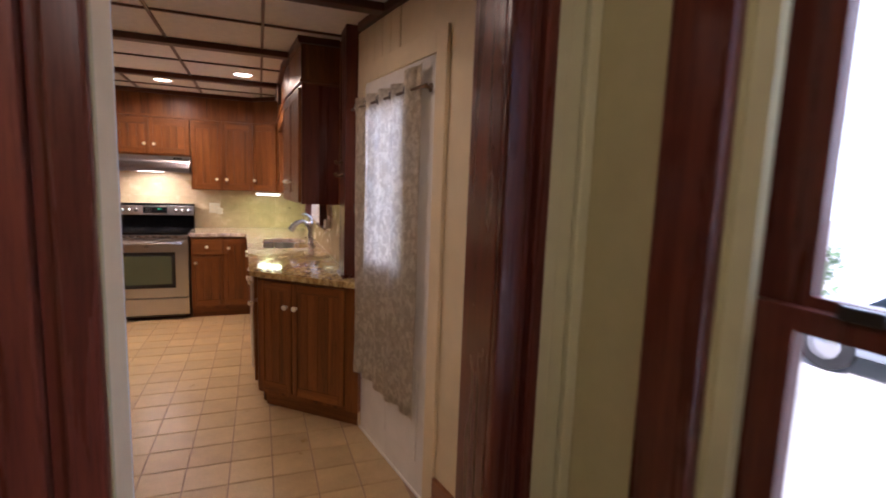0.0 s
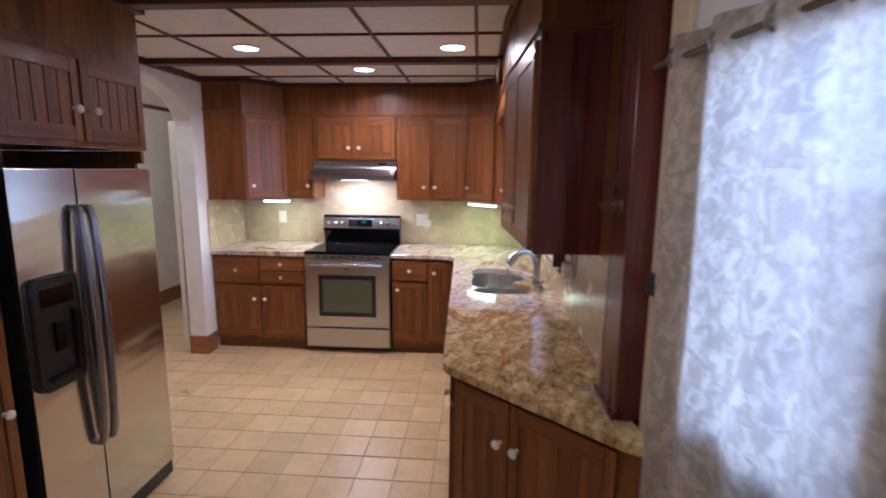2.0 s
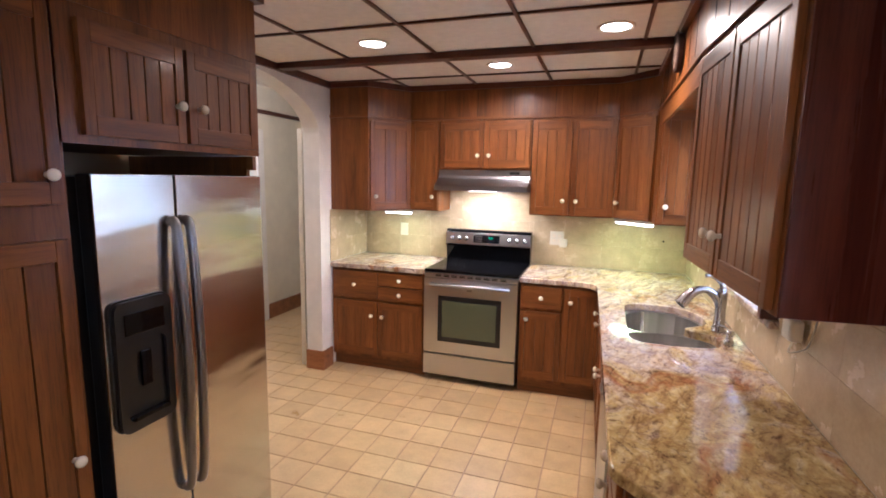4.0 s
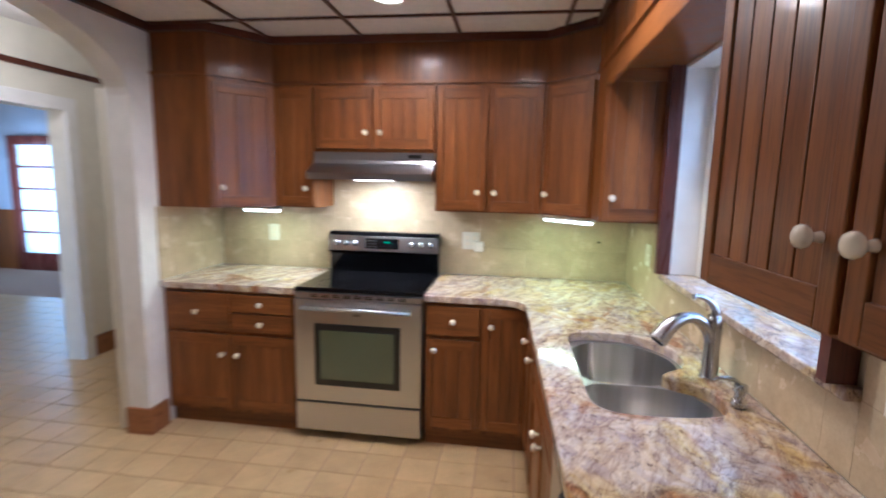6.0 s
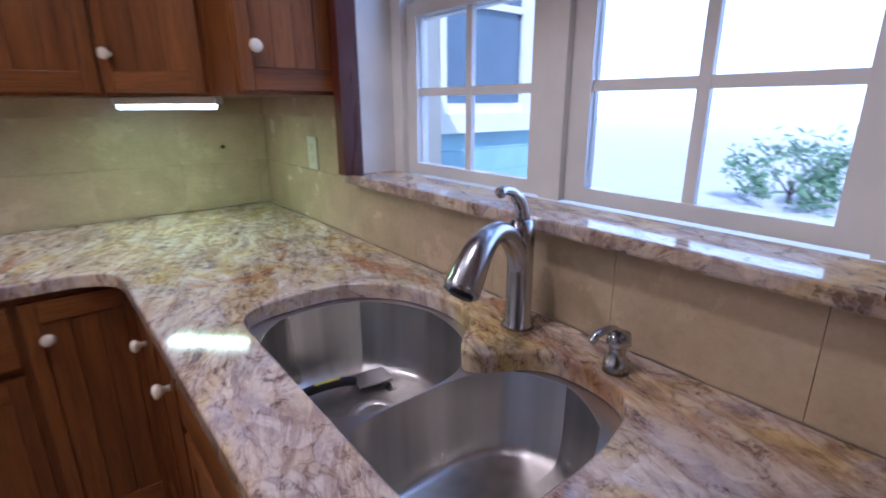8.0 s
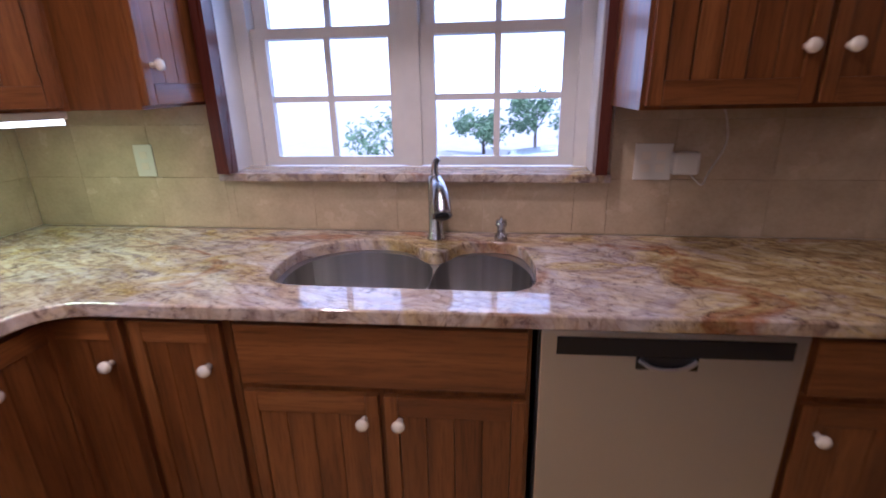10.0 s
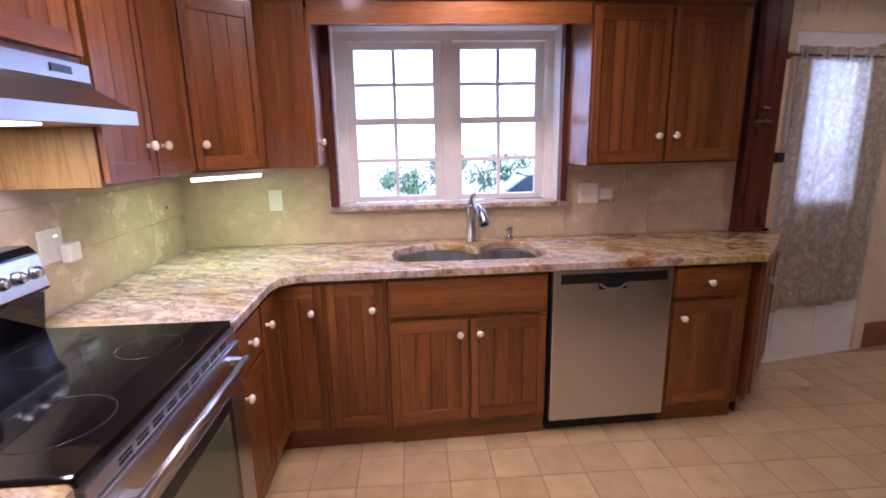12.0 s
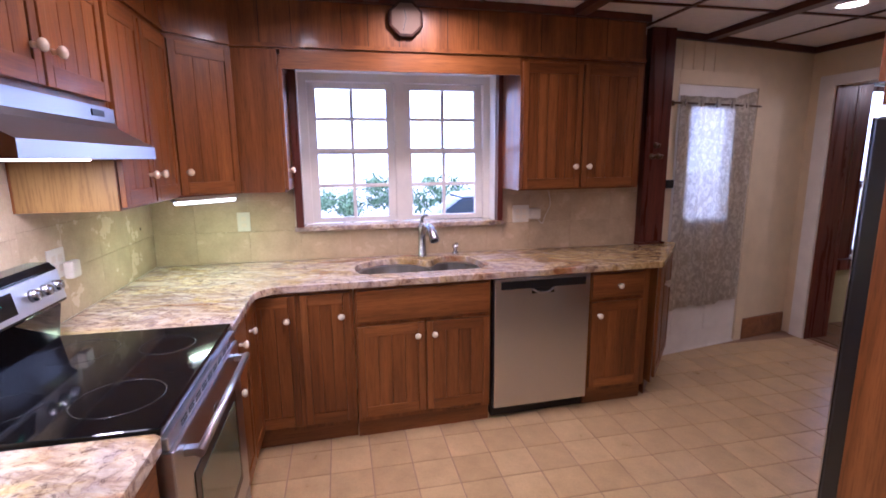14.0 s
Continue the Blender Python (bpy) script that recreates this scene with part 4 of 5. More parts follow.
# lower half of the back door: raised panels; lock on its frame
for a, b2 in ((0.20, 0.49), (0.55, 0.84)):
    part("panel", boxes((0.830, 0.8385, a, b2, 0.16, 0.62), bevel=0.006), white_paint, d2)
solid("door_lock", boxes((DOORX - 0.045, DOORX - 0.0195, 0.95, 1.01, 1.315, 1.375), bevel=0.006), black_plastic, "small black surface lock beside the back door", "lock", "", DWM)
setting("door_sill", boxes((DOORX - 0.02, 0.93, 0.12, 0.94, 0.0, 0.012)), white_paint).matrix_basis = DWM
# upright boards over the back door
for k in range(6):
    y = 0.50 + k * 0.105
    part("board", boxes((DOORX - 0.010, DOORX - 0.001, y + 0.002, y + 0.103, 2.152, CEIL - 0.05), bevel=0.002), wall_paint, bpy.data.objects["wall_door"])

# baseboards
setting("baseboard", boxes((DOORX - 0.022, DOORX - 0.002, DY - 0.07, 0.028, 0, 0.18), bevel=0.006), honey, "honey-stained oak baseboard").matrix_basis = DWM
setting("baseboard_pier", boxes((LX + 0.001, LX + 0.02, ARCH1 - 0.02, 3.84, 0, 0.165), (LX - 0.15, LX + 0.0, ARCH1 - 0.02, ARCH1 - 0.001, 0, 0.165), bevel=0.005), honey, "honey-stained oak baseboard on the arch pier")
# kitchen side of the dining doorway
setting("trim_doorway", boxes((0.736, 0.86, DY + 0.001, DY + 0.02, 0, 2.16), (-0.30, -0.20, DY + 0.001, DY + 0.02, 0, 2.16), (-0.20, 0.736, DY + 0.001, DY + 0.02, 2.075, 2.16), bevel=0.004), white_paint, "white painted door casing")

solid("filler_panel", boxes((0.618, WX - 0.002, 1.336, 1.5, UB - 0.02, CEIL - 0.05), bevel=0.002), oak, "dark reddish-brown wood filler between the wall cabinet and the post", "panel")

# post hooks
for hy, hz in ((1.225, 1.62), (1.20, 1.545), (1.255, 1.545)):
    hk = thing("hook", "small dark bronze hook on the wooden post", "hook", pose(0.5985, hy, hz), "hooks on the post")
    part("plate", lathe([(0, 0), (0.022, 0), (0.020, 0.006), (0, 0.009)], 14, Matrix.Rotation(-math.pi / 2, 4, "Y")), bronze, hk)
    part("peg", tube(smooth_path([(-0.005, 0, 0), (-0.03, 0, -0.012), (-0.042, 0, 0.008)], 4), 0.008), bronze, hk)
setting("trim_post", boxes((0.583, WX - 0.002, 1.111, 1.322, TOP + 0.001, TOP + 0.02), bevel=0.004), casing_wood)

# valance board across the window, upright joints of the soffit
setting("valance", boxes((0.318, 0.338, 2.345, 3.685, 2.015, SZ - 0.001)), oak_y, "reddish-brown wood valance over the window")
setting("valance_soffit", boxes((0.339, WX, 2.345, 3.685, SZ - 0.02, SZ - 0.001)), oak)
bm = bmesh.new()
for x in (-1.30, -1.02, -0.72, -0.40, -0.28, -0.10):
    box(bm, x - 0.0015, x + 0.0015, YU - 0.0012, YU + 0.001, UT + 0.052, CEIL - 0.046)
for y in (3.78, 3.62, 3.36, 3.22, 3.05, 2.78, 2.60, 2.22, 2.0, 1.8):
    box(bm, 0.3188, 0.321, y - 0.0015, y + 0.0015, UT + 0.052, CEIL - 0.046)
setting("trim_soffit_joint", bm, dark_gap)

# wall clock on the soffit
ck = thing("wall_clock", "octagonal wooden wall clock with a pale face", "clock", pose(0.316, 3.015, 2.285, 0, -90, 0))
oct_out = [(0.10 * math.cos(math.pi / 8 + k * math.pi / 4), 0.10 * math.sin(math.pi / 8 + k * math.pi / 4)) for k in range(8)]
bm = bmesh.new()
prism(bm, oct_out, 0, 0.028, 0.006)
part("case", bm, wood("clock_case", (0.02, 0.008, 0.005), (0.04, 0.014, 0.008), (0.06, 0.02, 0.01), "z", 0.85, 0.0), ck, "dark octagonal clock case")
bm = bmesh.new()
prism(bm, [(x * 0.84, y * 0.84) for x, y in oct_out], 0.0285, 0.031)
part("dial", bm, plaster("clock_dial", (0.13, 0.085, 0.06), 14, 0.8), ck, "tan clock dial")
part("hour_pointer", boxes((-0.003, 0.045, -0.0025, 0.0025, 0.0315, 0.0325)), black_plastic, ck, "", pose(0, 0, 0, 0, 0, 12))
part("minute_pointer", boxes((-0.004, 0.064, -0.0018, 0.0018, 0.033, 0.034)), black_plastic, ck, "", pose(0, 0, 0, 0, 0, 165))


# outlets and what is plugged in
def outlet(label, m, w=0.075, sockets=1, plug=False):
    """A cover plate lying against a wall. Local: face towards -y."""
    o = thing("outlet", label, "outlet", m, "outlets over the worktops")
    part("plate", boxes((-w / 2, w / 2, -0.006, -0.0005, -0.058, 0.058), bevel=0.002), white_plastic, o)
    for s in range(sockets):
        cx = (s - (sockets - 1) / 2) * 0.046
        for dz in (-0.02, 0.02):
            part("socket", boxes((cx - 0.014, cx + 0.014, -0.008, -0.0062, dz - 0.013, dz + 0.013), bevel=0.001), ceramic, o)
    return o


outlet("cream wall outlet beside the range on the tiled wall", pose(-1.79, WY, 1.16))
outlet("cream double wall outlet beside the range with a white adapter", pose(-0.37, WY, 1.15), 0.115, 2)
outlet("cream wall outlet on the tiled window wall", pose(WX, 3.99, 1.17, 0, 0, -90))
outlet("cream double wall outlet beside the window with a white adapter", pose(WX, 2.20, 1.165, 0, 0, -90), 0.115, 2)
ad = solid("adapter", boxes((-0.345, -0.28, WY - 0.045, WY - 0.009, 1.08, 1.15), bevel=0.01), white_plastic, "white plug-in adapter in the outlet by the range", "adapter")
ad = solid("adapter", boxes((WX - 0.05, WX - 0.009, 2.07, 2.15, 1.13, 1.20), bevel=0.01), white_plastic, "white plug-in adapter in the outlet by the window", "adapter")
solid("cord", tube(smooth_path([(WX - 0.03, 2.09, 1.13), (WX - 0.05, 2.06, 1.10), (WX - 0.012, 2.03, 1.13), (WX - 0.01, 1.99, 1.22), (WX - 0.01, 2.0, 1.30), (WX - 0.02, 2.03, 1.36)]), 0.0025, 8), white_plastic, "thin white power cord below the wall cabinet", "cord")
solid("wall_hole", lathe([(0, 0), (0.008, 0), (0.008, 0.001), (0, 0.001)], 12, Matrix.Rotation(math.pi / 2, 4, "X")), dark_gap, "small dark screw hole in the tiled wall", "hole", "", pose(0.47, WY - 0.0005, 1.17))

# lights under the wall cabinets
green_tube = material("tube_glow", (1, 1, 1), 0.5)
_, gt = nodes_of(green_tube)
gt.inputs["Emission Color"].default_value = (0.96, 1.0, 0.80, 1)
gt.inputs["Emission Strength"].default_value = 3.5
mdiag = pose(0.075, 4.185, 1.335, 0, 0, math.degrees(math.atan2(-0.24, 0.25)))
ul = thing("under_cabinet_light", "slim fluorescent light glowing under the corner cabinet", "under-cabinet light", mdiag, "lights under the wall cabinets")
part("housing", boxes((0.0, 0.345, 0.006, 0.05, 0.006, 0.029), bevel=0.003), white_plastic, ul)
part("tube", tube([(0.01, 0.022, 0.0), (0.335, 0.022, 0.0)], 0.010), green_tube, ul, "glowing fluorescent tube")
lamp_light("under_cabinet_lamp", "AREA", mdiag @ pose(0.17, 0.05, -0.008), 1.8, (0.80, 1.0, 0.42), 0.3, 0.05)
ul = thing("under_cabinet_light", "slim fluorescent light glowing under the narrow cabinet", "under-cabinet light", pose(-1.86, 4.20, 1.335), "lights under the wall cabinets")
part("housing", boxes((0.0, 0.26, 0.006, 0.05, 0.006, 0.029), bevel=0.003), white_plastic, ul)
part("tube", tube([(0.01, 0.022, 0.0), (0.25, 0.022, 0.0)], 0.010), green_tube, ul, "glowing fluorescent tube")
lamp_light("under_cabinet_lamp_far", "AREA", pose(-1.73, 4.26, 1.325), 0.9, (0.92, 1.0, 0.50), 0.24, 0.05)

# hood details
part("filter", boxes((0.04, 0.72, 0.05, 0.46, 1.547, 1.552)), brushed("filter_mesh", (0.35, 0.34, 0.33), 0.4, (40, 40, 40)), hd)
part("hood_lens", boxes((0.27, 0.49, 0.12, 0.24, 1.540, 1.5465), bevel=0.001), glow_warm, hd, "glowing hood lamp lens")
part("switch_panel", boxes((0.60, 0.68, 0.146, 0.1495, 1.68, 1.70)), black_plastic, hd, "black hood switch panel")
part("cabinet_side", boxes((-1.3416, -1.3395, YU + 0.002, WY - 0.01, UB, 1.542)), maple, bpy.data.objects["wall_cabinet"], "unstained pale wood cabinet side")
part("cabinet_side", boxes((-0.002, -0.0005, 0.002, 0.32, UB, 1.542)), maple, bpy.data.objects["wall_cabinet.002"], "unstained pale wood cabinet side")

# range clock digits
_, bd = nodes_of(material("green_digits", (0, 0.3, 0.1), 0.5))
bd.inputs["Emission Color"].default_value = (0.05, 1.0, 0.55, 1)
bd.inputs["Emission Strength"].default_value = 0.35
digits = bpy.data.materials["green_digits"]
cv = bpy.data.curves.new("digits", "FONT")
cv.body, cv.size, cv.align_x, cv.align_y = "10:22", 0.018, "CENTER", "CENTER"
tx = new("clock_digits", cv)
tx.data.materials.append(digits)
tx.parent = bk
tx.matrix_basis = tilt @ pose(0.03, -0.0104, 0.012, 90)
for r in range(3):
    for q in range(4):
        part("button", boxes((-0.108 + q * 0.017, -0.098 + q * 0.017, -0.0112, -0.0102, -0.024 + r * 0.02, -0.016 + r * 0.02)), handle_steel, bk, "", tilt)
# burner rings on the cooktop
ring_mat = material("burner_ring", (0.035, 0.035, 0.037), 0.18)
for rx, ry, rr in ((0.19, 0.16, 0.11), (0.57, 0.16, 0.085), (0.19, 0.42, 0.085), (0.57, 0.42, 0.11)):
    part("burner_mark", lathe([(rr - 0.002, 0), (rr, 0), (rr, 0.0004), (rr - 0.002, 0.0004), (rr - 0.002, 0)], 40), ring_mat, st, "", pose(rx, ry, 0.9252))
for k in range(9):
    for z0, z1 in ((0.872, 0.880), (0.884, 0.889)):
        part("vent_slot", boxes((0.10 + k * 0.065, 0.145 + k * 0.065, -0.0135, -0.0118, z0, z1)), black_plastic, st)
part("badge", boxes((0.36, 0.40, -0.0225, -0.0202, 0.77, 0.785), bevel=0.001), handle_steel, ov)

# dishwasher pocket handle
part("pocket", boxes((0.235, 0.375, -0.0335, -0.0285, 0.772, 0.806), bevel=0.0015), black_plastic, bpy.data.objects["dishwasher"], "dark pocket of the handle")
part("grip", tube(smooth_path([(0.24, -0.036, 0.80), (0.27, -0.042, 0.782), (0.305, -0.043, 0.778), (0.34, -0.042, 0.782), (0.37, -0.036, 0.80)]), 0.006), steel, bpy.data.objects["dishwasher"], "steel handle grip")

# sink fittings
dr = part("drain", lathe([(0, -0.012), (0.012, -0.012), (0.014, -0.004), (0.018, -0.004), (0.020, -0.010), (0.030, -0.008), (0.036, 0.002), (0.044, 0.004), (0.056, 0.002), (0.056, -0.001)], 28), bowl_steel, sk, "round steel drain", pose(0.335, 2.725, 0.7085))
part("drain", lathe([(0, -0.012), (0.012, -0.012), (0.014, -0.004), (0.018, -0.004), (0.020, -0.010), (0.030, -0.008), (0.036, 0.002), (0.044, 0.004), (0.056, 0.002), (0.056, -0.001)], 28), bowl_steel, sk, "round steel drain", pose(0.36, 3.11, 0.6885))
tl = thing("putty_knife", "putty knife with a black and yellow handle lying in the sink", "putty knife", pose(0.371, 3.220, 0.706, 0, 0, -7))
part("blade", boxes((0.0, 0.085, -0.032, 0.032, 0.0, 0.003), bevel=0.0008), handle_steel, tl)
part("handle", tube(smooth_path([(-0.12, 0, 0.013), (-0.08, 0, 0.016), (-0.03, 0, 0.013), (0.0, 0, 0.006)]), 0.011), black_plastic, tl, "black handle")
part("grip_stripe", boxes((-0.095, -0.035, -0.005, 0.005, 0.0245, 0.0275), bevel=0.001), material("yellow_plastic", (0.62, 0.55, 0.10), 0.4), tl, "yellow grip stripe")

# ---- dining room round the doorway ----
setting("dining_wall_window", boxes((1.0, 1.18, -1.09, DY - 0.18, 0, 2.6), (1.0, 1.18, -4.2, -2.26, 0, 2.6), (1.0, 1.18, -2.26, -1.09, 0, 0.62), (1.0, 1.18, -2.26, -1.09, 2.15, 2.6)), olive_paint, "olive green painted wall")
setting("trim_sage", boxes((0.860, 0.905, DY - 0.228, DY - 0.201, 0, 2.5), (0.909, 0.958, DY - 0.216, DY - 0.201, 0, 2.5), (0.962, 0.999, DY - 0.235, DY - 0.201, 0, 2.5), bevel=0.006), sage_paint, "sage green painted corner trim")
setting("trim_window_dining", boxes((0.965, 0.999, -1.088, -0.93, 0.62, 2.28), (0.965, 0.999, -2.42, -2.262, 0.62, 2.28), (0.965, 0.999, -2.262, -1.088, 2.152, 2.28), (0.94, 0.999, -2.45, -0.90, 0.52, 0.618), bevel=0.006), casing_wood, "dark red varnished window casing")
w2 = tagged(new("window_2"), "double-hung window with dark wood sashes in the dining room", "window", "", "structure")
setting("trim_window_stop", boxes((1.02, 1.045, -1.14, -1.0905, 0.622, 2.148), (1.02, 1.045, -2.2595, -2.21, 0.622, 2.148)), sage_paint, "pale painted window stop")
for z0, z1, x in ((0.63, 1.29, 1.05), (1.26, 2.14, 1.085)):
    s2 = part("sash", boxes((x, x + 0.035, -1.215, -1.095, z0, z1), (x, x + 0.035, -2.255, -2.135, z0, z1), (x, x + 0.035, -2.135, -1.215, z0, z0 + 0.05), (x, x + 0.035, -2.135, -1.215, z1 - 0.045, z1), bevel=0.003), casing_wood, w2, "dark wood sash")
    p = part("pane", boxes((x + 0.015, x + 0.019, -2.135, -1.215, z0 + 0.05, z1 - 0.045)), glass, s2)
    p.visible_shadow = False
part("sash_lock", boxes((1.03, 1.05, -1.36, -1.29, 1.29, 1.315), bevel=0.004), black_plastic, w2, "black sash lock")
setting("dining_walls", boxes((-2.4, -2.2, -4.2, DY - 0.2, 0, 2.6), (-2.4, 1.18, -4.4, -4.2, 0, 2.6)), olive_paint)
setting("dining_ceiling", boxes((-2.4, 1.18, -4.4, DY - 0.181, 2.6, 2.7)), ceiling_white)
setting("dining_floor", boxes((-2.2, 1.0, -4.2, DY - 0.05, -0.003, 0.004)), wood("floor_wood", (0.09, 0.04, 0.018), (0.15, 0.07, 0.03), (0.2, 0.1, 0.045), "x", 0.3), "dark wood dining room floor")

# ---- hall beyond the arch ----
setting("hall_wall", boxes((-3.75, -3.6, 1.0, 3.92, 0, 2.6), (-3.75, -3.6, 4.66, 6.5, 0, 2.6), (-3.75, -3.6, 3.92, 4.66, 2.03, 2.6), (-3.6, LX - 0.15, 6.3, 6.5, 0, 2.6), (-3.6, LX - 0.15, 1.0, 1.2, 0, 2.6), (-2.36, -2.351, 1.0, 2.2, 0, 2.6), (-2.40, -2.36, 4.66, 6.3, 0, 2.6)), hall_paint, "pale cream hall wall")
setting("hall_ceiling", boxes((-3.75, LX - 0.15, 1.0, 6.5, 2.6, 2.7), (-9.6, -3.75, 1.0, 9.6, 2.6, 2.7)), ceiling_white)
setting("trim_hall", boxes((-3.599, -3.575, 3.82, 3.92, 0, 2.13), (-3.599, -3.575, 4.66, 4.76, 0, 2.13), (-3.599, -3.575, 3.92, 4.66, 2.03, 2.13), bevel=0.004), white_paint, "white hall door casing")
setting("trim_hall_ceiling", boxes((-3.599, -3.57, 1.2, 6.3, 2.30, 2.34)), beam_wood)
setting("baseboard_hall", boxes((-3.599, -3.58, 4.77, 6.3, 0, 0.17), (-3.599, -3.58, 1.2, 3.81, 0, 0.17)), honey)
pd = tagged(new("door_2"), "cream painted hall door with a brass latch, folded open", "door", "", "structure")
part("door_leaf", boxes((-2.42, -2.38, 3.72, 4.55, 0.01, 2.02), bevel=0.003), hall_paint, pd)
part("latch", boxes((-2.437, -2.421, 3.75, 3.79, 0.92, 1.06), bevel=0.003), brushed("brass", (0.45, 0.33, 0.14), 0.3), pd, "brass latch plate")
# far room with a glazed door
setting("far_wall", boxes((-9.6, -3.75, 7.9, 8.0, 0, 2.6), (-9.6, -9.5, 1.0, 8.0, 0, 2.6)), plaster("far_room_paint", (0.50, 0.55, 0.60), 5), "pale blue-grey far room wall")
setting("far_wainscot", boxes((-9.5, -7.90, 7.87, 7.899, 0, 0.95), (-6.80, -3.8, 7.87, 7.899, 0, 0.95)), oak, "brown wood wainscot")
d3 = tagged(new("door_3"), "dark wood glazed door with small panes in the far room", "door", "", "structure")
part("door_frame", boxes((-7.89, -7.75, 7.84, 7.899, 0, 2.1), (-6.95, -6.81, 7.84, 7.899, 0, 2.1), (-7.75, -6.95, 7.84, 7.899, 1.96, 2.1), (-7.75, -6.95, 7.84, 7.899, 0, 0.28)), casing_wood, d3)
part("door_muntin", boxes((-7.75, -6.95, 7.855, 7.875, 0.592, 0.628), (-7.75, -6.95, 7.855, 7.875, 0.932, 0.968), (-7.75, -6.95, 7.855, 7.875, 1.272, 1.308), (-7.75, -6.95, 7.855, 7.875, 1.612, 1.648)), casing_wood, d3)
# mottled emission stands in for the daylit garden behind the glass
day_glow = material("daylight_glow", (0.8, 0.9, 0.9), 0.4)
nt, b = nodes_of(day_glow)
nt.links.new(ramp(nt, noise_of(nt, coords(nt), 3, 4), [(0.35, (0.25, 0.5, 0.42)), (0.55, (0.8, 0.95, 1.0))]), b.inputs["Emission Color"])
b.inputs["Emission Strength"].default_value = 0.38
tagged(part("daylight_pane", boxes((-7.75, -6.95, 7.888, 7.892, 0.28, 1.96)), day_glow, d3), "pane glowing in place of garden daylight in the door")
# area lamp added inside the far room, turned on the door to brighten it
lamp_light("far_door_fill", "AREA", pose(-7.35, 7.6, 1.2, 90, 0, 0), 12, DAY, 0.9, 1.6)
# bare point lamp added to light the hall, no fixture modelled
lamp_light("hall_fill", "POINT", pose(-3.0, 3.6, 2.35), 11, (1.0, 0.82, 0.62), 0.1)

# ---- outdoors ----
# emissive sheet added behind the garden so the view outside turns white
glow_sheet = material("backdrop_glow", (0.8, 0.88, 0.95), 0.9)
_, hb = nodes_of(glow_sheet)
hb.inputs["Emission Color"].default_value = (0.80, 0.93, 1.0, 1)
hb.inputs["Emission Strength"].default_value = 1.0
setting("backdrop", boxes((60, 60.5, -90, 90, -0.59, 50)), glow_sheet, "glowing pale sheet in place of the bright distance")
drive = plaster("driveway", (0.54, 0.53, 0.50), 3, 0.9)
setting("ground", boxes((1.25, 400, -300, 300, -0.7, -0.6)), drive, "pale concrete driveway")
hs = thing("house_wing", "blue-grey clapboard house wing with a white trimmed window", "house")
bm = bmesh.new()
for k in range(24):
    z = -0.6 + k * 0.15
    vs = [bm.verts.new(p) for p in ((1.02, 4.75, z), (2.86, 4.75, z), (2.86, 4.735, z + 0.0), (1.02, 4.735, z))]
    box(bm, 1.02, 2.86, 4.745 - 0.012, 4.76, z, z + 0.148)
bmesh.ops.delete(bm, geom=[v for v in bm.verts if not v.link_faces], context="VERTS")
part("wall", bm, siding, hs, "blue-grey clapboard siding")
part("corner_board", boxes((2.86, 2.96, 4.72, 4.85, -0.6, 3.0)), white_paint, hs)
wn1 = part("window", boxes((1.72, 1.84, 4.70, 4.732, 1.28, 2.7), (2.50, 2.62, 4.70, 4.732, 1.28, 2.7), (1.84, 2.50, 4.70, 4.732, 2.58, 2.7), (1.66, 2.70, 4.68, 4.732, 1.16, 1.28), (1.84, 2.50, 4.715, 4.732, 1.28, 1.34), (1.84, 2.50, 4.712, 4.73, 1.9, 1.94)), white_paint, hs, "white framed window")
part("pane", boxes((1.84, 2.50, 4.7325, 4.7328, 1.28, 2.58)), plaster("shaded_glass", (0.10, 0.14, 0.18), 5, 0.1), wn1, "dark window glass")
rng = random.Random(5)


def leaf_cloud(name, label, category, centre, radius, count, size, trunk=None):
    t = thing(name, label, category, pose(*centre))
    bm = bmesh.new()
    clumps = [(rng.uniform(-1, 1) * radius, rng.uniform(-1, 1) * radius, rng.uniform(-0.5, 0.9) * radius * 0.8, rng.uniform(0.25, 0.5) * radius) for _ in range(14)]
    for _ in range(count):
        cx, cy, cz, cr = rng.choice(clumps)
        p = Vector((rng.gauss(0, 0.5), rng.gauss(0, 0.5), rng.gauss(0, 0.5))) * cr + Vector((cx, cy, cz))
        u = Vector((rng.uniform(-1, 1), rng.uniform(-1, 1), rng.uniform(-1, 1))).normalized()
        w = u.orthogonal().normalized() * size * rng.uniform(0.5, 1.2)
        u = u * size * rng.uniform(0.8, 1.6)
        bm.faces.new([bm.verts.new(q) for q in (p - u, p + w * 0.5, p + u, p - w * 0.5)])
    part("crown", bm, leaf, t, "green leafy crown")
    if trunk:
        part("trunk", tube([(0, 0, -trunk), (0.04, 0.02, -trunk * 0.5), (0, 0, 0)], [0.05, 0.04, 0.02], 10), bark, t)
        for k in range(4):
            a = k * 1.6
            part("limb", tube([(0, 0, -0.3), (0.5 * math.cos(a) * radius, 0.5 * math.sin(a) * radius, 0.3 * radius)], [0.02, 0.008], 8), bark, t)
    return t


leaf_cloud("shrub", "green leafy shrub beside the driveway", "shrub", (11.2, 5.5, -0.15), 0.85, 1100, 0.075, 0.5)
leaf_cloud("shrub", "low green shrub beside the parked car", "shrub", (12.5, 3.3, 0.0), 0.7, 800, 0.075, 0.5)
leaf_cloud("tree", "small green garden tree with a thin trunk", "tree", (12.6, 1.9, 0.45), 0.65, 800, 0.075, 1.05)
leaf_cloud("shrub", "round green shrub behind the parked car", "shrub", (11.2, 0.5, 0.4), 0.75, 800, 0.075, 1.0)
cr = thing("car", "grey parked sedan on the driveway", "car", pose(7.6, 0.6, -0.6))


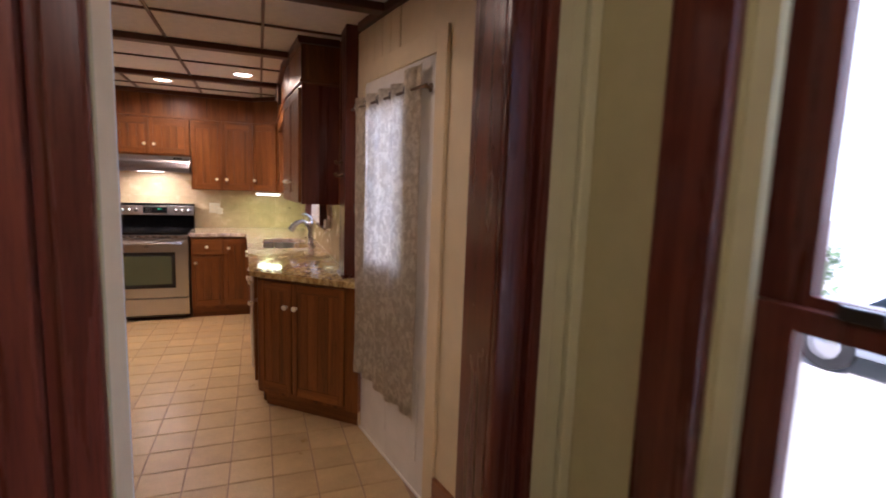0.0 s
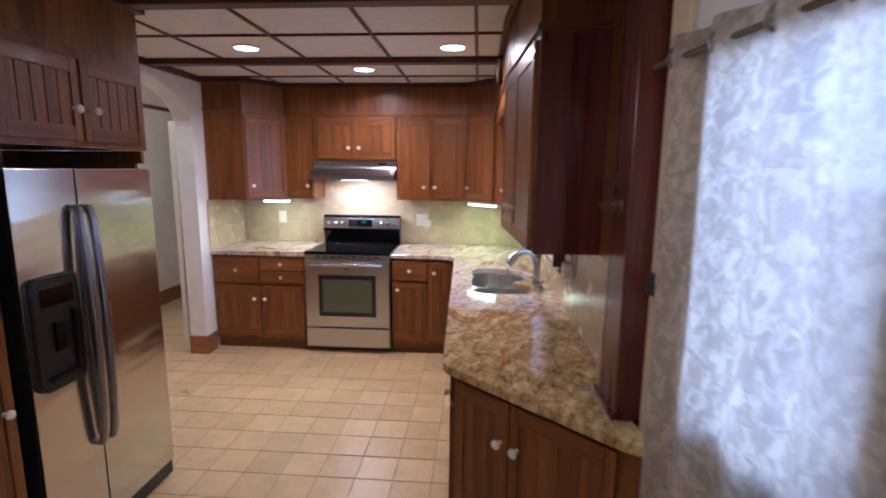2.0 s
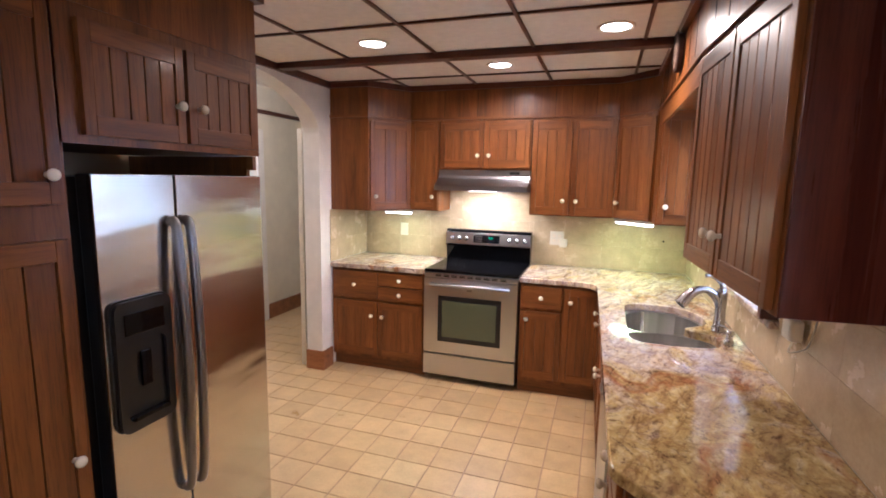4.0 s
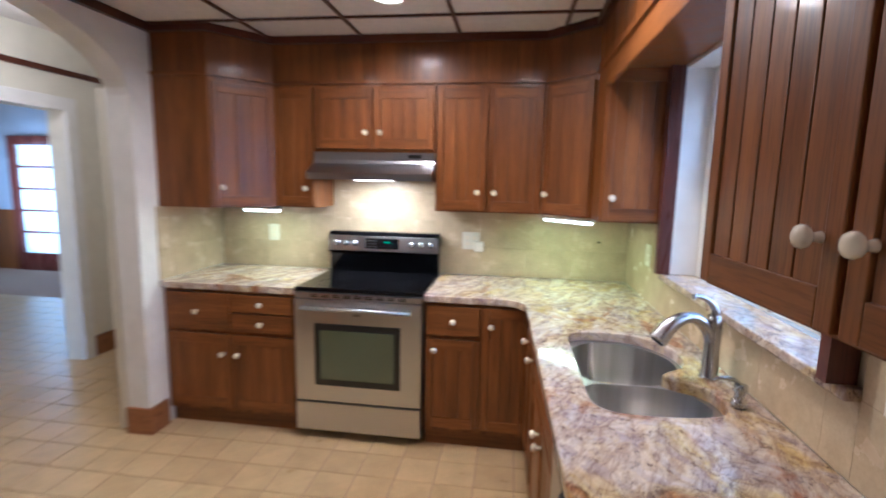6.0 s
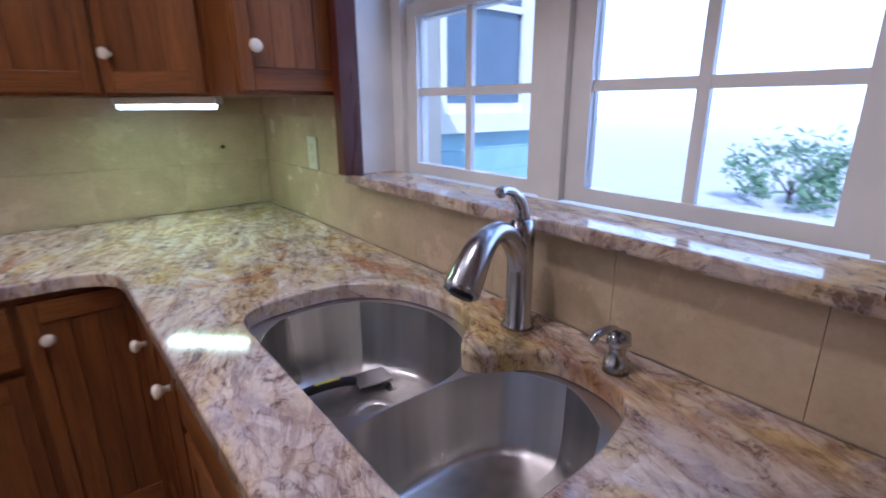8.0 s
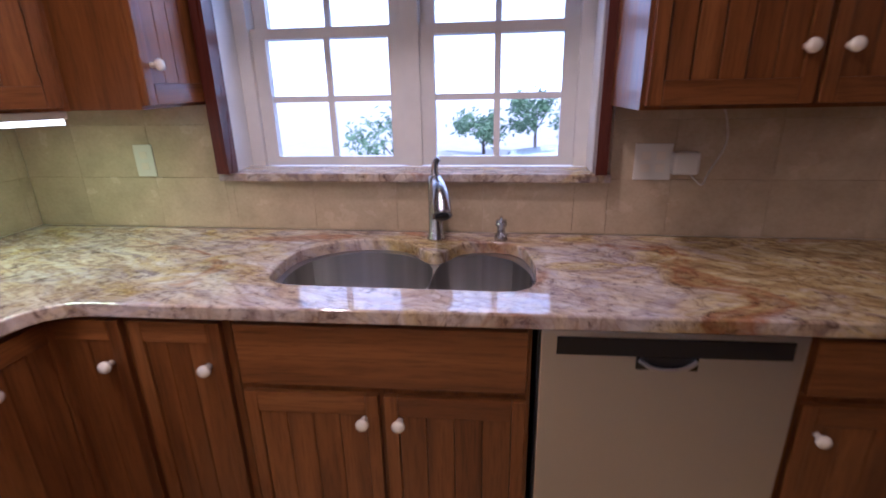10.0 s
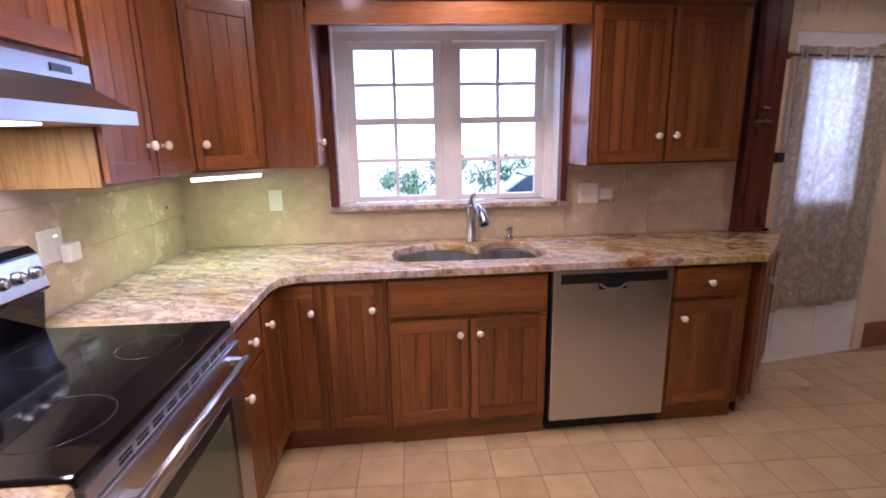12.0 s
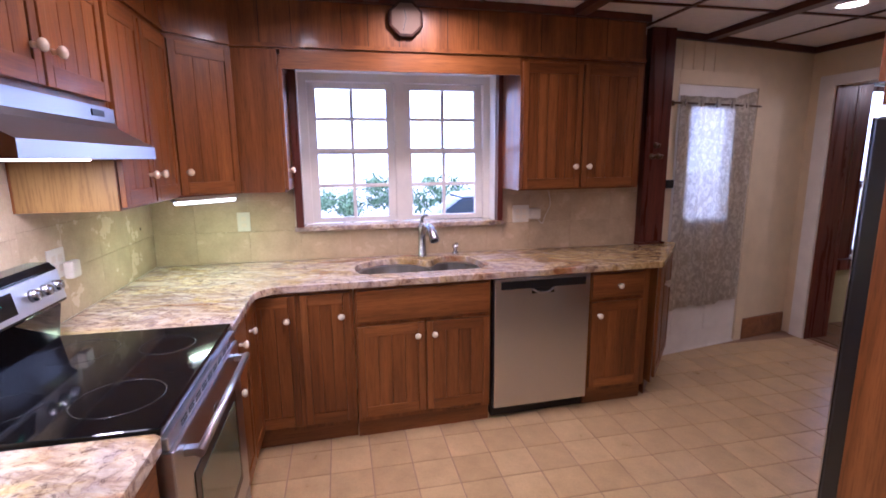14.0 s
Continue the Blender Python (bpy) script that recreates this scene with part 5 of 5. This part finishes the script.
def car_body(profile, x0, x1, inset):
    bm = bmesh.new()
    a0 = [bm.verts.new((x0 + (inset if z > 0.8 else 0), y, z)) for y, z in profile]
    a1 = [bm.verts.new((x1 - (inset if z > 0.8 else 0), y, z)) for y, z in profile]
    bm.faces.new(a0)
    bm.faces.new(a1[::-1])
    for i in range(len(profile)):
        j = (i + 1) % len(profile)
        bm.faces.new((a0[j], a0[i], a1[i], a1[j]))
    bmesh.ops.recalc_face_normals(bm, faces=bm.faces[:])
    bmesh.ops.bevel(bm, geom=bm.edges[:], offset=0.05, segments=3, profile=0.5, affect="EDGES")
    for f2 in bm.faces:
        f2.smooth = True
    return bm


part("body", car_body([(2.1, 0.25), (2.15, 0.6), (2.0, 0.76), (1.1, 0.86), (-1.6, 0.90), (-2.1, 0.80), (-2.15, 0.3)], -0.88, 0.88, 0.0), car_paint, cr, "grey painted car body")
cabin = part("cabin", car_body([(1.15, 0.84), (0.45, 1.36), (-0.8, 1.40), (-1.55, 0.88)], -0.78, 0.78, 0.10), car_glass, cr, "dark car glass")
part("roof", car_body([(0.42, 1.36), (0.38, 1.42), (-0.76, 1.45), (-0.85, 1.39)], -0.66, 0.66, 0.0), car_paint, cr)
for wy in (1.35, -1.35):
    for wx in (-0.82, 0.82):
        wh = part("wheel", lathe([(0, -0.1), (0.31, -0.1), (0.33, -0.05), (0.33, 0.05), (0.31, 0.1), (0, 0.1)], 24, Matrix.Rotation(math.pi / 2, 4, "Y")), black_plastic, cr, "black tyre", pose(wx, wy, 0.33))
        part("rim", lathe([(0, -0.104), (0.19, -0.104), (0.2, 0), (0.19, 0.104), (0, 0.104)], 20, Matrix.Rotation(math.pi / 2, 4, "Y")), chrome, wh, "silver rim")

# ---- tiles, last ----
tile_meshes = {}


def tile_mesh(w, h, d, mat, bevel):
    """A thin slab with its face at z = 0."""
    key = (round(w, 4), round(h, 4), mat.name)
    if key not in tile_meshes:
        bm = bmesh.new()
        t0 = [bm.verts.new(p) for p in ((-w / 2, -h / 2, -d), (w / 2, -h / 2, -d), (w / 2, h / 2, -d), (-w / 2, h / 2, -d))]
        t1 = [bm.verts.new((v.co.x, v.co.y, -bevel)) for v in t0]
        t2 = [bm.verts.new((v.co.x - math.copysign(bevel, v.co.x), v.co.y - math.copysign(bevel, v.co.y), 0)) for v in t0]
        bm.faces.new(t2)
        for a, b3 in ((t0, t1), (t1, t2)):
            for i in range(4):
                j = (i + 1) % 4
                bm.faces.new((a[i], a[j], b3[j], b3[i]))
        tile_meshes[key] = mesh_of("tile", bm, mat)
    return tile_meshes[key]


floor_ob = tagged(new("floor"), "square tan clay floor tiles with brown grout", "", "", "structure")
P = 0.2065
X0, YY0 = -0.244 - P * 16 + P / 2, 3.104 - P * 18 + P / 2
rest = bmesh.new()
made = 0
rt = random.Random(3)
for i in range(0, 24):
    for j in range(0, 24):
        x, y = X0 + i * P, YY0 + j * P
        if not (LX < x < 0.86 and DY - 0.03 < y < 3.9):
            continue
        if x > 0.10 and y > 1.5:
            continue
        if x < -1.50 and y < 2.05:
            continue
        ob = new("tile", tile_mesh(P - 0.006, P - 0.006, 0.006, floor_clay, 0.0015))
        ob.parent = floor_ob
        ob.matrix_basis = pose(x, y, rt.uniform(-0.0006, 0.0006), rt.uniform(-0.12, 0.12), rt.uniform(-0.12, 0.12), 0)
        made += 1
# the hall's tiles
for i in range(-28, 7):
    for j in range(2, 34):
        x, y = X0 + i * P, YY0 + j * P
        if -8.8 < x <= LX and 1.2 < y < 7.8:
            h = (P - 0.007) / 2
            z = rt.uniform(-0.0006, 0.0006)
            box(rest, x - h, x + h, y - h, y + h, -0.007, z)
tagged(part("hall_tile", rest, floor_clay, None, "square tan clay tiles of the hall floor"), kind="stuff")


def splash(wall, m, x0, x1, z0, z1, w=0.305, h=0.19, shift=0.0):
    """Stone tiles on a wall, cut at its edges. Local: along x, face towards -y."""
    k0 = math.floor((x0 - shift) / w)
    z = z0
    while z < z1 - 0.01:
        zb = min(z + h, z1)
        x = shift + k0 * w
        while x < x1:
            a, b3 = max(x, x0), min(x + w, x1)
            if b3 - a > 0.01:
                ob = new("tile", tile_mesh(b3 - a - 0.0009, zb - z - 0.0009, 0.0055, splash_tile, 0.0003))
                ob.parent = wall
                ob.matrix_basis = m @ pose((a + b3) / 2, 0, (z + zb) / 2, 90)
            x += w
        z = zb


ws, ww = bpy.data.objects["wall_stove"], bpy.data.objects["wall_window"]
splash(ws, pose(0, WY, 0), LX + 0.01, -1.336, TOP + 0.002, UB)
splash(ws, pose(0, WY, 0), -1.336, -0.57, 0.90, 1.71)
splash(ws, pose(0, WY, 0), -0.57, WX, TOP + 0.002, UB)
MW = pose(WX, 0, 0, 0, 0, -90)
splash(ww, MW, -WY, -3.69, TOP + 0.002, UB)
splash(ww, MW, -3.69, -2.33, TOP + 0.002, 1.099)
splash(ww, MW, -2.33, -1.314, TOP + 0.002, UB)
wa = bpy.data.objects["wall_arch"]
splash(wa, pose(LX + 0.008, 0, 0, 0, 0, 90), 3.84, WY - 0.001, TOP + 0.002, UB)

# warm point lamp without a fixture, added to brighten the dining room
lamp_light("dining_fill", "POINT", pose(-0.4, -2.4, 2.3), 15, (1.0, 0.80, 0.58), 0.12)
# unseen area lamp added outside the dining window to boost its daylight
lamp_light("dining_window_fill", "AREA", look((1.7, -1.55, 2.75), (0.4, -1.55, 1.0)), 10, DAY, 1.1, 0.5)

# bluish area lamp added outside the back door to make the curtain glow
lamp_light("door_fill", "AREA", DWM @ look((1.35, 0.60, 1.95), (0.85, 0.60, 1.45)), 1.5, (0.42, 0.66, 1.0), 0.5, 0.8)
